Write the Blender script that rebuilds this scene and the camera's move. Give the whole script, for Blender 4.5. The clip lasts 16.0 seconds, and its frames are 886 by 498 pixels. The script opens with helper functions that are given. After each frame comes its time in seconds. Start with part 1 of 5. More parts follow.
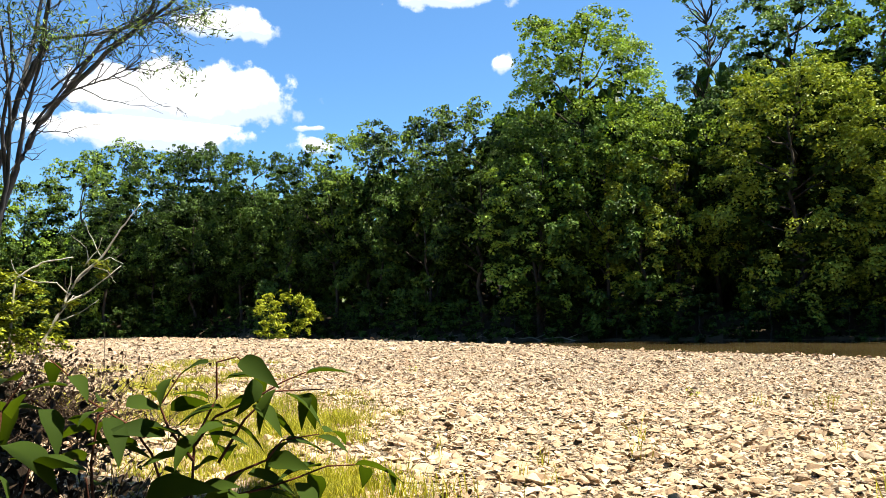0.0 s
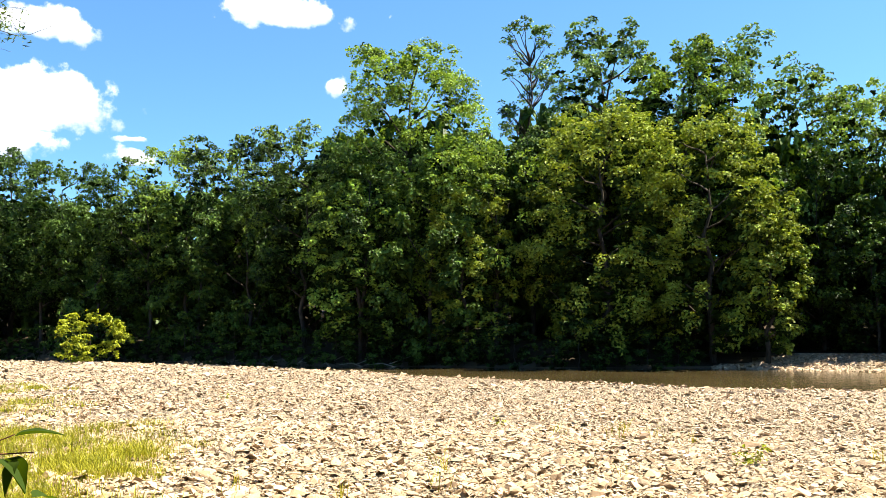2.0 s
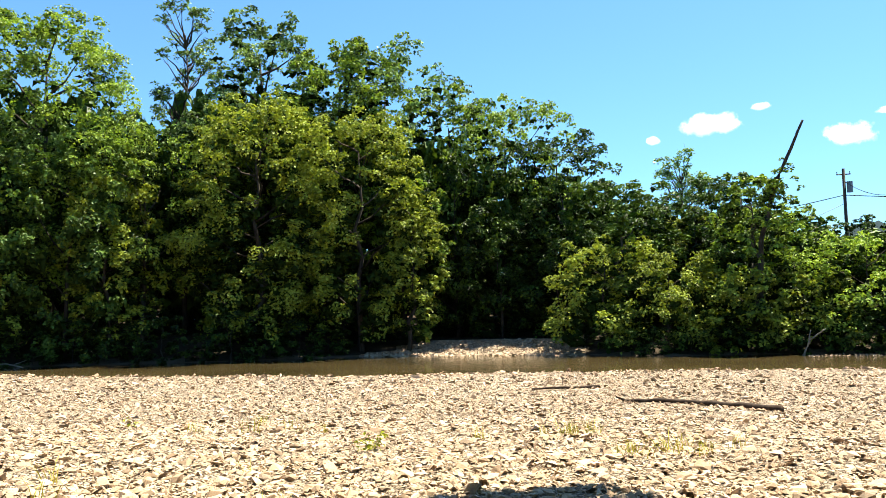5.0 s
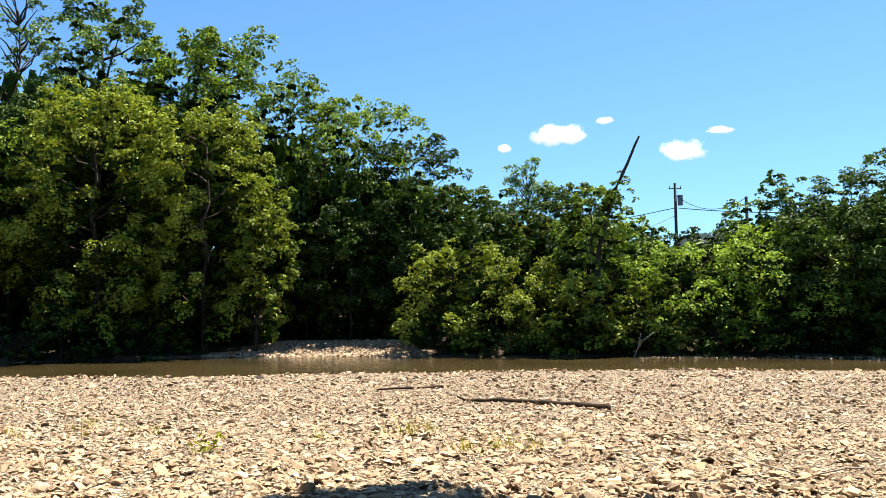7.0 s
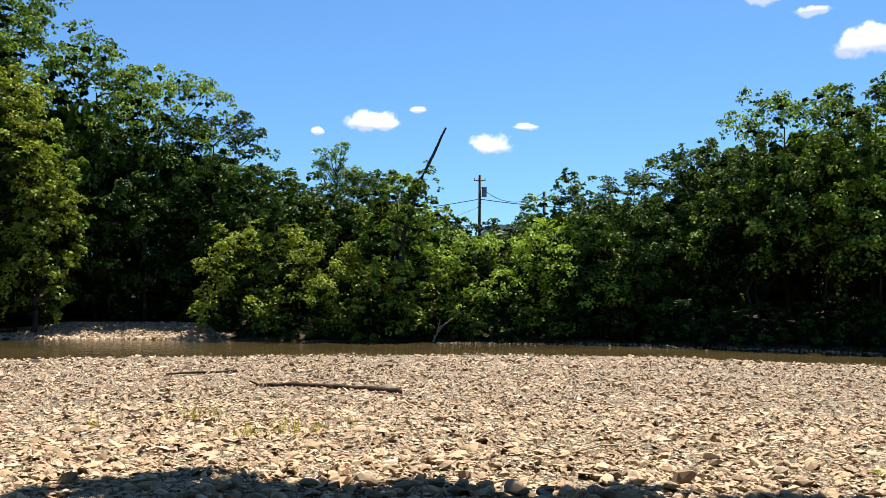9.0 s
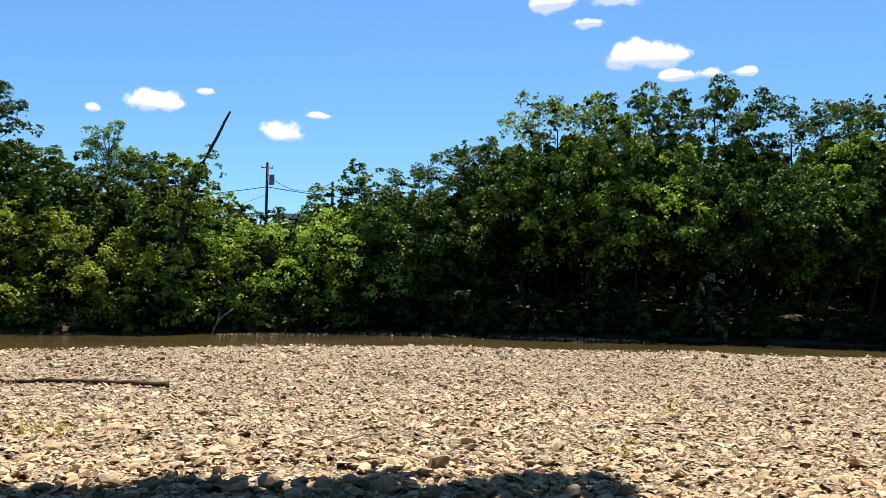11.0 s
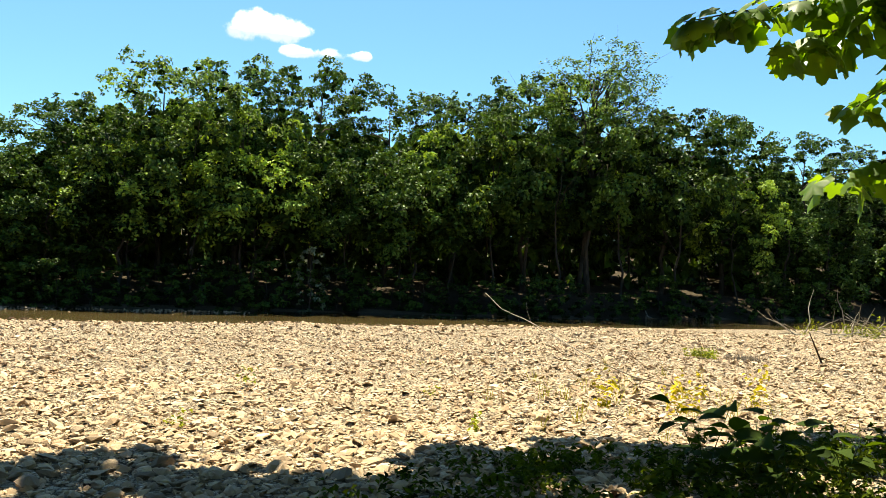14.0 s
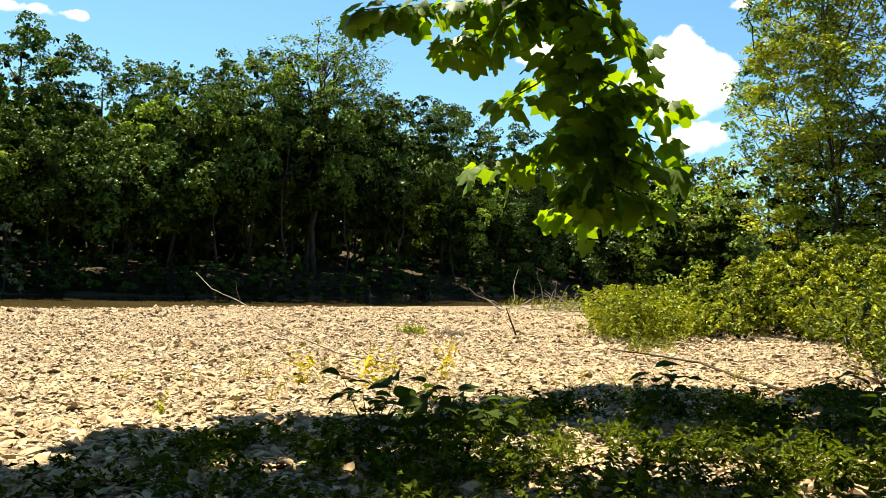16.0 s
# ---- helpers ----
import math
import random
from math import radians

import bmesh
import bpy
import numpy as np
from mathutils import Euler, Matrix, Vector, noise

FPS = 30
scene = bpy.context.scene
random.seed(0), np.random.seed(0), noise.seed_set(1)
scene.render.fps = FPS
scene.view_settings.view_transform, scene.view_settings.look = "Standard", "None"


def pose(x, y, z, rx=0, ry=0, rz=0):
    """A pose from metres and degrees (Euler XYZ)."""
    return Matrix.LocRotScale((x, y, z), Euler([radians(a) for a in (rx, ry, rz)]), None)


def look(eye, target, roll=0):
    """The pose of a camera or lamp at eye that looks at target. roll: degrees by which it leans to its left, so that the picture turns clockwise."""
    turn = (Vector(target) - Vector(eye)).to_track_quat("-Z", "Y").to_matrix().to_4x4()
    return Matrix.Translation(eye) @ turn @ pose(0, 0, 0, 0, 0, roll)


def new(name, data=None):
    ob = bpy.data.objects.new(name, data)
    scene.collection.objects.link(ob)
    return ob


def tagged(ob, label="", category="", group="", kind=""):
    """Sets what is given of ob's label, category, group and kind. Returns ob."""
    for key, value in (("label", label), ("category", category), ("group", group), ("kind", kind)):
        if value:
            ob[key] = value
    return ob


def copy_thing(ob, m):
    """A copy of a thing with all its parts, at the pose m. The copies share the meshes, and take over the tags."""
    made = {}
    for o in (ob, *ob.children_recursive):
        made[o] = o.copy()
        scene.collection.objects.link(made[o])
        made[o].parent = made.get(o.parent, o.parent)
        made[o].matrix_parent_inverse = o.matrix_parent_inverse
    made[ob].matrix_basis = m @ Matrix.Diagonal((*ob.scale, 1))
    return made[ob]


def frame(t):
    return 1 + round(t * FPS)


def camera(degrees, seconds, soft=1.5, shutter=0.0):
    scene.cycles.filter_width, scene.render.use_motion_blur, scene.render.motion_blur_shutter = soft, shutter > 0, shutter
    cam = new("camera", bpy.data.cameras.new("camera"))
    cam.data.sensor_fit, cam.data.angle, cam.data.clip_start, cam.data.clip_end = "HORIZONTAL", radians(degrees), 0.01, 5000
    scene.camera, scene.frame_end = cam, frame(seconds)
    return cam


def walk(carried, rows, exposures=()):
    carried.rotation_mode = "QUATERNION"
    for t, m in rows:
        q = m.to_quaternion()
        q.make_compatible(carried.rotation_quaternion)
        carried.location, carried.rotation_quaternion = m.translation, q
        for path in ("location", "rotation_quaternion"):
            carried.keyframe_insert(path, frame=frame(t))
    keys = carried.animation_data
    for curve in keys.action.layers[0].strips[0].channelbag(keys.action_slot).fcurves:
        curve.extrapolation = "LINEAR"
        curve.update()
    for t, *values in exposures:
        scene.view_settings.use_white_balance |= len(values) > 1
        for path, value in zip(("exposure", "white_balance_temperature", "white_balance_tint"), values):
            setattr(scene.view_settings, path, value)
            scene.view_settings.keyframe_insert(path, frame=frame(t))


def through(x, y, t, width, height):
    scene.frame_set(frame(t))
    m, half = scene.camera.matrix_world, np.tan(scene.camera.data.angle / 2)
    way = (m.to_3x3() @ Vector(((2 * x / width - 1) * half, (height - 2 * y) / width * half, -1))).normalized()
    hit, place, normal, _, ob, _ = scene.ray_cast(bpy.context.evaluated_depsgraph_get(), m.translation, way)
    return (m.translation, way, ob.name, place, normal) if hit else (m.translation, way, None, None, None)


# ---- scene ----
cam = camera(56.34, 16.0, soft=0.75)
# seconds, eye, then the angles to the left, upwards and of the lean
ROWS = [
    (0.0, 0.001, 0.000, 1.453, 4.48, 3.97, -1.38),
    (0.5, 0.024, -0.025, 1.459, 2.58, 3.85, -1.39),
    (1.0, 0.078, -0.048, 1.457, -0.43, 4.01, -0.96),
    (1.5, 0.145, -0.048, 1.498, -4.06, 4.51, -0.86),
    (2.0, 0.228, -0.077, 1.538, -7.47, 5.48, -0.32),
    (2.5, 0.326, -0.131, 1.558, -11.53, 5.47, -0.56),
    (3.0, 0.442, -0.182, 1.596, -16.62, 5.36, -0.62),
    (3.5, 0.520, -0.242, 1.628, -21.24, 5.23, -0.50),
    (4.0, 0.578, -0.312, 1.653, -25.25, 5.09, -0.57),
    (6.5, 0.585, -0.568, 1.632, -37.70, 4.20, -1.10),
    (7.0, 0.611, -0.628, 1.643, -40.91, 4.43, -0.46),
    (7.5, 0.640, -0.689, 1.647, -43.70, 4.00, -0.36),
    (8.0, 0.664, -0.776, 1.641, -47.57, 3.85, -0.44),
    (8.5, 0.688, -0.848, 1.652, -51.00, 3.54, 0.15),
    (11.0, 0.923, -1.165, 1.662, -68.56, 2.95, 1.03),
    (11.5, 0.950, -1.249, 1.658, -73.13, 2.29, 0.81),
    (12.0, 0.965, -1.361, 1.644, -75.81, 1.56, 0.44),
    (12.5, 0.964, -1.486, 1.619, -79.42, 0.44, 1.24),
    (13.0, 0.941, -1.626, 1.647, -84.28, 1.50, 2.01),
    (13.5, 0.904, -1.730, 1.657, -90.00, 1.14, 2.80),
    (14.0, 0.875, -1.832, 1.676, -94.85, 1.70, 1.97),
    (14.5, 0.830, -1.927, 1.660, -99.00, 0.93, 1.98),
    (15.0, 0.766, -2.033, 1.673, -101.95, 0.40, 2.71),
    (15.5, 0.687, -2.172, 1.674, -106.90, 0.86, 1.77),
    (16.0, 0.595, -2.334, 1.675, -113.19, 0.97, 2.06),
]
walk(cam, [(t, pose(x, y, z, 90 + pitch, 0, yaw) @ pose(0, 0, 0, 0, 0, lean)) for t, x, y, z, yaw, pitch, lean in ROWS],
     exposures=[(0.0, 1.66, 6500, 10), (2.0, 1.91, 6500, 9), (3.5, 2.11, 6480, 9), (5.0, 1.9, 6500, 9), (7.0, 1.6, 6450, 12), (8.5, 1.24, 6230, 12), (11.0, 1.24, 6300, 12), (12.5, 1.55, 6900, 6), (13.5, 1.7, 7050, 2), (16.0, 1.72, 7500, 4)])

# ---- light ----
SUN_TURN, SUN_HEIGHT = radians(80), radians(67)
SUN_WAY = Vector((math.sin(SUN_TURN) * math.cos(SUN_HEIGHT), math.cos(SUN_TURN) * math.cos(SUN_HEIGHT), math.sin(SUN_HEIGHT)))
sun = new("sun", bpy.data.lights.new("sun", "SUN"))
sun.data.energy, sun.data.angle, sun.data.color = 5.0, radians(0.5), (1.0, 0.91, 0.74)
sun.matrix_world = look(SUN_WAY * 100, (0, 0, 0))

# clouds: turn from north, height, half width, half height, in degrees
CLOUDS = [
    (-21.7, 13.9, 8.4, 2.9),
    (-23.6, 11.8, 7.2, 1.9),
    (-19.1, 18.7, 3.9, 1.4),
    (-3.4, 21.0, 4.9, 1.5),
    (-13.1, 11.0, 1.9, 1.0),
    (0.2, 16.5, 0.9, 0.9),
    (-13.3, 12.3, 1.2, 0.3),
    (48.9, 11.9, 2.3, 1.0),
    (57.2, 10.5, 1.7, 1.1),
    (52.2, 12.9, 0.8, 0.3),
    (59.7, 11.8, 1.1, 0.3),
    (45.4, 11.2, 0.5, 0.3),
    (75.8, 19.5, 2.0, 1.0),
    (80.1, 19.5, 2.2, 0.9),
    (78.6, 18.1, 1.7, 0.5),
    (82.5, 15.9, 2.9, 1.3),
    (85.0, 14.5, 2.0, 0.5),
    (88.7, 14.5, 0.8, 0.4),
    (128.6, 12.2, 3.9, 3.6),
    (130.6, 8.8, 2.7, 1.3),
    (119.6, 14.2, 2.0, 1.2),
    (132.8, 17.1, 1.0, 0.5),
]
world = bpy.data.worlds.new("sky")
scene.world = world
world.use_nodes = True


def build_sky():
    tree = world.node_tree
    ns, ln = tree.nodes, tree.links
    ns.clear()

    def math_node(op, a, b=None, c=None):
        n = ns.new("ShaderNodeMath")
        n.operation = op
        for i, v in enumerate((a, b, c)):
            if v is None:
                continue
            if isinstance(v, (int, float)):
                n.inputs[i].default_value = v
            else:
                ln.new(v, n.inputs[i])
        return n.outputs[0]

    sky = ns.new("ShaderNodeTexSky")
    sky.sky_type, sky.sun_disc = "NISHITA", False
    sky.sun_elevation, sky.sun_rotation = SUN_HEIGHT, SUN_TURN
    sky.air_density, sky.dust_density, sky.ozone_density = 1.0, 0.6, 2.0
    tint = ns.new("ShaderNodeMix")
    tint.data_type, tint.blend_type = "RGBA", "MULTIPLY"
    tint.inputs["Factor"].default_value = 1.0
    tint.inputs["B"].default_value = SKY_TINT
    ln.new(sky.outputs[0], tint.inputs["A"])
    coord = ns.new("ShaderNodeTexCoord")
    sep = ns.new("ShaderNodeSeparateXYZ")
    ln.new(coord.outputs["Generated"], sep.inputs[0])
    turn = math_node("ARCTAN2", sep.outputs[0], sep.outputs[1])
    rise = math_node("ARCSINE", sep.outputs[2])
    noises = []
    for size, detail in ((9.0, 8.0), (34.0, 6.0), (95.0, 4.0)):
        n = ns.new("ShaderNodeTexNoise")
        n.inputs["Scale"].default_value, n.inputs["Detail"].default_value, n.inputs["Roughness"].default_value = size, detail, 0.6
        ln.new(coord.outputs["Generated"], n.inputs["Vector"])
        noises.append(n.outputs[0])
    best, height = None, None
    for at_turn, at_rise, half_w, half_h in CLOUDS:
        u = math_node("MULTIPLY", math_node("SUBTRACT", turn, radians(at_turn)), math.cos(radians(at_rise)) / radians(half_w))
        v = math_node("MULTIPLY", math_node("SUBTRACT", rise, radians(at_rise)), 1 / radians(half_h))
        # flatter below than above
        v = math_node("ADD", v, math_node("MULTIPLY", math_node("MINIMUM", v, 0.0), 0.35))
        q = math_node("SUBTRACT", 1.0, math_node("SQRT", math_node("ADD", math_node("MULTIPLY", u, u), math_node("MULTIPLY", v, v))))
        q = math_node("MULTIPLY", q, max(0.8, half_h ** 0.65))
        if best is None:
            best, height = q, v
        else:
            over = math_node("GREATER_THAN", q, best)
            height = math_node("ADD", height, math_node("MULTIPLY", over, math_node("SUBTRACT", v, height)))
            best = math_node("MAXIMUM", best, q)
    # billows: rounded puffs at two sizes, frayed a little
    puffs = []
    for size in (22.0, 52.0):
        n = ns.new("ShaderNodeTexVoronoi")
        n.feature = "SMOOTH_F1"
        n.inputs["Scale"].default_value, n.inputs["Smoothness"].default_value = size, 0.35
        ln.new(coord.outputs["Generated"], n.inputs["Vector"])
        puffs.append(n.outputs["Distance"])
    d = math_node("ADD", best, math_node("MULTIPLY_ADD", noises[0], 1.3, -0.65))
    d = math_node("ADD", d, math_node("MULTIPLY_ADD", puffs[0], -0.9, 0.40))
    d = math_node("ADD", d, math_node("MULTIPLY_ADD", puffs[1], -0.55, 0.24))
    d = math_node("ADD", d, math_node("MULTIPLY_ADD", noises[2], 0.7, -0.35))
    cover = ns.new("ShaderNodeMapRange")
    cover.interpolation_type = "SMOOTHSTEP"
    cover.inputs["From Min"].default_value, cover.inputs["From Max"].default_value = -0.04, 0.36
    ln.new(d, cover.inputs["Value"])
    # grey towards the flat undersides
    under = math_node("ADD", height, math_node("MULTIPLY_ADD", noises[0], 2.4, -0.85))
    shade = ns.new("ShaderNodeValToRGB")
    shade.color_ramp.elements[0].position, shade.color_ramp.elements[0].color = 0.0, CLOUD_GREY
    shade.color_ramp.elements[1].position, shade.color_ramp.elements[1].color = 0.45, CLOUD_WHITE
    ln.new(under, shade.inputs[0])
    mix = ns.new("ShaderNodeMix")
    mix.data_type = "RGBA"
    ln.new(cover.outputs[0], mix.inputs["Factor"])
    ln.new(tint.outputs["Result"], mix.inputs["A"])
    ln.new(shade.outputs[0], mix.inputs["B"])
    back = ns.new("ShaderNodeBackground")
    back.inputs["Strength"].default_value = SKY_STRENGTH
    ln.new(mix.outputs["Result"], back.inputs["Color"])
    out = ns.new("ShaderNodeOutputWorld")
    ln.new(back.outputs[0], out.inputs["Surface"])


SKY_TINT, SKY_STRENGTH = (0.70, 1.10, 1.40, 1), 0.047
CLOUD_WHITE, CLOUD_GREY = (12.0, 11.8, 11.2, 1), (6.0, 6.9, 8.4, 1)
build_sky()

# ---- materials ----


class Shader:
    """A node material with short names for the nodes that this place needs."""

    def __init__(self, name):
        self.m = bpy.data.materials.new(name)
        self.m.use_nodes = True
        self.ns, self.ln = self.m.node_tree.nodes, self.m.node_tree.links
        self.ns.clear()
        self.out = self.ns.new("ShaderNodeOutputMaterial")
        self.coord = self.ns.new("ShaderNodeTexCoord").outputs["Object"]

    def put(self, socket, v):
        if isinstance(v, (int, float, tuple)):
            socket.default_value = v
        elif v is not None:
            self.ln.new(v, socket)

    def math(self, op, a, b=0.0, c=0.0):
        n = self.ns.new("ShaderNodeMath")
        n.operation = op
        for i, v in enumerate((a, b, c)):
            self.put(n.inputs[i], v)
        return n.outputs[0]

    def noise(self, scale, detail=4.0, rough=0.55, vector=None):
        n = self.ns.new("ShaderNodeTexNoise")
        n.inputs["Scale"].default_value, n.inputs["Detail"].default_value, n.inputs["Roughness"].default_value = scale, detail, rough
        self.ln.new(vector or self.coord, n.inputs["Vector"])
        return n.outputs["Fac"]

    def cells(self, scale, feature="F1", out="Distance", vector=None):
        n = self.ns.new("ShaderNodeTexVoronoi")
        n.feature = feature
        n.inputs["Scale"].default_value = scale
        self.ln.new(vector or self.coord, n.inputs["Vector"])
        return n.outputs[out]

    def ramp(self, fac, *stops):
        n = self.ns.new("ShaderNodeValToRGB")
        el = n.color_ramp.elements
        while len(el) < len(stops):
            el.new(0.5)
        for e, (at, col) in zip(el, stops):
            e.position, e.color = at, (*col, 1)
        self.ln.new(fac, n.inputs[0])
        return n.outputs["Color"]

    def mix(self, fac, a, b, how="MIX"):
        n = self.ns.new("ShaderNodeMix")
        n.data_type, n.blend_type = "RGBA", how
        self.put(n.inputs["Factor"], fac)
        self.put(n.inputs["A"], a if not isinstance(a, tuple) else (*a, 1)[:4])
        self.put(n.inputs["B"], b if not isinstance(b, tuple) else (*b, 1)[:4])
        return n.outputs["Result"]

    def island(self):
        return self.ns.new("ShaderNodeNewGeometry").outputs["Random Per Island"]

    def own(self):
        return self.ns.new("ShaderNodeObjectInfo").outputs["Random"]

    def bump(self, height, strength, distance):
        n = self.ns.new("ShaderNodeBump")
        n.inputs["Strength"].default_value, n.inputs["Distance"].default_value = strength, distance
        self.ln.new(height, n.inputs["Height"])
        return n.outputs[0]

    def principled(self, color, rough=0.8, normal=None, specular=0.3, **more):
        n = self.ns.new("ShaderNodeBsdfPrincipled")
        self.put(n.inputs["Base Color"], color if not isinstance(color, tuple) else (*color, 1))
        self.put(n.inputs["Roughness"], rough)
        n.inputs["Specular IOR Level"].default_value = specular
        if normal is not None:
            self.ln.new(normal, n.inputs["Normal"])
        for k, v in more.items():
            self.put(n.inputs[k.replace("_", " ")], v)
        return n.outputs[0]

    def done(self, surface):
        self.ln.new(surface, self.out.inputs["Surface"])
        return self.m


def leaf_material(name, dark, light, through=0.15, rough=0.5, glow=(1.35, 1.25, 0.55), gloss=0.18):
    """Leaves: each of its own green, spread wide to imitate sun and shade, letting some light through."""
    s = Shader(name)
    tone = s.math("ADD", s.math("MULTIPLY", s.island(), 0.6), s.math("MULTIPLY", s.own(), 0.35))
    patch = s.noise(0.45, 3.0)
    tone = s.math("ADD", tone, s.math("MULTIPLY_ADD", patch, 1.2, -0.50))
    col = s.ramp(tone, (0.22, tuple(0.55 * c for c in dark)), (0.50, tuple(0.45 * a + 0.45 * b for a, b in zip(dark, light))), (0.86, light))
    lit = s.mix(1.0, col, glow, "MULTIPLY")
    t = s.ns.new("ShaderNodeBsdfTranslucent")
    s.ln.new(lit, t.inputs["Color"])
    p = s.principled(col, rough + 0.05, specular=gloss)
    n = s.ns.new("ShaderNodeMixShader")
    n.inputs[0].default_value = through
    s.ln.new(p, n.inputs[1])
    s.ln.new(t.outputs[0], n.inputs[2])
    return s.done(n.outputs[0])


def bark_material(name, dark, light, scale=6.0):
    s = Shader(name)
    stretch = s.ns.new("ShaderNodeMapping")
    stretch.inputs["Scale"].default_value = (1, 1, 0.25)
    s.ln.new(s.coord, stretch.inputs["Vector"])
    n = s.noise(scale, 6.0, 0.65, stretch.outputs[0])
    col = s.ramp(n, (0.32, dark), (0.68, light))
    return s.done(s.principled(col, 0.9, s.bump(n, 0.6, 0.02), 0.15))


def stone_material(name, tint=(1.0, 0.885, 0.765)):
    s = Shader(name)
    pick = s.math("ADD", s.math("MULTIPLY", s.island(), 0.8), s.math("MULTIPLY", s.own(), 0.2))
    col = s.ramp(pick, (0.0, (0.08, 0.058, 0.042)), (0.08, (0.20, 0.15, 0.108)), (0.20, (0.36, 0.288, 0.21)), (0.66, (0.48, 0.395, 0.30)), (1.0, (0.63, 0.555, 0.455)))
    grain = s.noise(38.0, 5.0, 0.7)
    col = s.mix(0.55, col, s.ramp(grain, (0.25, (0.62, 0.57, 0.50)), (0.7, (1.0, 1.0, 1.0))), "MULTIPLY")
    col = s.mix(1.0, col, tint, "MULTIPLY")
    return s.done(s.principled(col, 0.85, s.bump(grain, 0.5, 0.01), 0.25))


def gravel_material(name):
    """The bed of small stones between and under the modelled ones."""
    s = Shader(name)
    wob = s.noise(3.0, 3.0)
    tone = s.cells(10.0, out="Color")
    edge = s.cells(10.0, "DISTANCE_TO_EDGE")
    small = s.cells(27.0, "DISTANCE_TO_EDGE")
    sep = s.ns.new("ShaderNodeSeparateColor")
    s.ln.new(tone, sep.inputs[0])
    col = s.ramp(sep.outputs[0], (0.0, (0.19, 0.142, 0.098)), (0.2, (0.38, 0.30, 0.208)), (0.7, (0.50, 0.405, 0.29)), (1.0, (0.61, 0.52, 0.40)))
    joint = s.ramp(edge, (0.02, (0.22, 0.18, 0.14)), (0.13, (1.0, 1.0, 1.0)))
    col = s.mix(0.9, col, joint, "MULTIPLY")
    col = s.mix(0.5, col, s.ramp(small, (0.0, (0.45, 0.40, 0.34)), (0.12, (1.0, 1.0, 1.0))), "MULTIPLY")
    col = s.mix(0.35, col, s.ramp(wob, (0.35, (0.7, 0.65, 0.55)), (0.65, (1.0, 1.0, 1.0))), "MULTIPLY")
    h = s.math("ADD", s.math("MINIMUM", edge, 0.2), s.math("MULTIPLY", s.math("MINIMUM", small, 0.12), 0.5))
    return s.done(s.principled(col, 0.9, s.bump(h, 1.0, 0.25), 0.2))


def soil_material(name, dark, light):
    s = Shader(name)
    n = s.noise(2.5, 6.0, 0.65)
    f = s.noise(30.0, 4.0, 0.6)
    col = s.ramp(s.math("MULTIPLY_ADD", f, 0.4, s.math("MULTIPLY", n, 0.6)), (0.3, dark), (0.65, light))
    return s.done(s.principled(col, 0.95, s.bump(f, 0.8, 0.03), 0.1))


def water_material(name):
    s = Shader(name)
    stretch = s.ns.new("ShaderNodeMapping")
    stretch.inputs["Scale"].default_value = (1.0, 1.0, 1.0)
    s.ln.new(s.coord, stretch.inputs["Vector"])
    n = s.noise(2.2, 4.0, 0.6, stretch.outputs[0])
    deep = s.noise(0.12, 3.0)
    col = s.ramp(deep, (0.35, (0.045, 0.034, 0.014)), (0.65, (0.080, 0.060, 0.026)))
    return s.done(s.principled(col, 0.06, s.bump(n, 0.28, 0.05), 0.5))


def plain_material(name, color, rough=0.7, metal=0.0):
    s = Shader(name)
    n = s.noise(12.0, 4.0)
    col = s.mix(0.5, color, s.ramp(n, (0.3, (0.6, 0.6, 0.6)), (0.7, (1.0, 1.0, 1.0))), "MULTIPLY")
    return s.done(s.principled(col, rough, s.bump(n, 0.2, 0.01), 0.3, Metallic=metal))


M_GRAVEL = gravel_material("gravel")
M_STONE = stone_material("stone")
M_BROWN_STONE = stone_material("brown_stone", (0.52, 0.46, 0.40))
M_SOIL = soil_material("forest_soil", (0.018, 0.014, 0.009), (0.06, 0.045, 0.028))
M_MUD = soil_material("wet_mud", (0.06, 0.045, 0.028), (0.14, 0.11, 0.075))
M_WATER = water_material("brown_water")
M_BARK = bark_material("bark", (0.022, 0.018, 0.014), (0.085, 0.07, 0.055))
M_PALE_BARK = bark_material("pale_bark", (0.09, 0.078, 0.062), (0.26, 0.235, 0.19))
M_DRIFT = bark_material("driftwood", (0.022, 0.015, 0.010), (0.075, 0.052, 0.034), 9.0)
M_DRY = bark_material("dry_wood", (0.15, 0.13, 0.10), (0.34, 0.30, 0.245), 9.0)
M_LEAF = leaf_material("maple_green", (0.030, 0.068, 0.012), (0.310, 0.455, 0.062), 0.22)
# a green taken darker, so that the wood's shade is part of its colour
M_LEAF_DARK = leaf_material("deep_green_shaded", (0.011, 0.032, 0.008), (0.095, 0.170, 0.024))
M_LEAF_YELLOW = leaf_material("yellow_green", (0.042, 0.064, 0.009), (0.300, 0.375, 0.046), 0.20)
M_LEAF_BLUE = leaf_material("grey_green", (0.026, 0.058, 0.021), (0.245, 0.385, 0.105))
# the shade deep inside the crowns, put into a near-black leaf colour
M_INNER_SHADE = leaf_material("inner_leaves_shaded", (0.008, 0.016, 0.004), (0.030, 0.054, 0.011), 0.04, 0.8, gloss=0.03)
M_WEED = leaf_material("weed_green", (0.090, 0.130, 0.009), (0.370, 0.410, 0.022))
M_STRAW = leaf_material("straw_yellow", (0.20, 0.23, 0.015), (0.45, 0.43, 0.035))
M_SYCAMORE = leaf_material("sycamore_green", (0.030, 0.085, 0.018), (0.140, 0.250, 0.030), 0.55, 0.45, (2.3, 1.9, 0.35), 0.3)
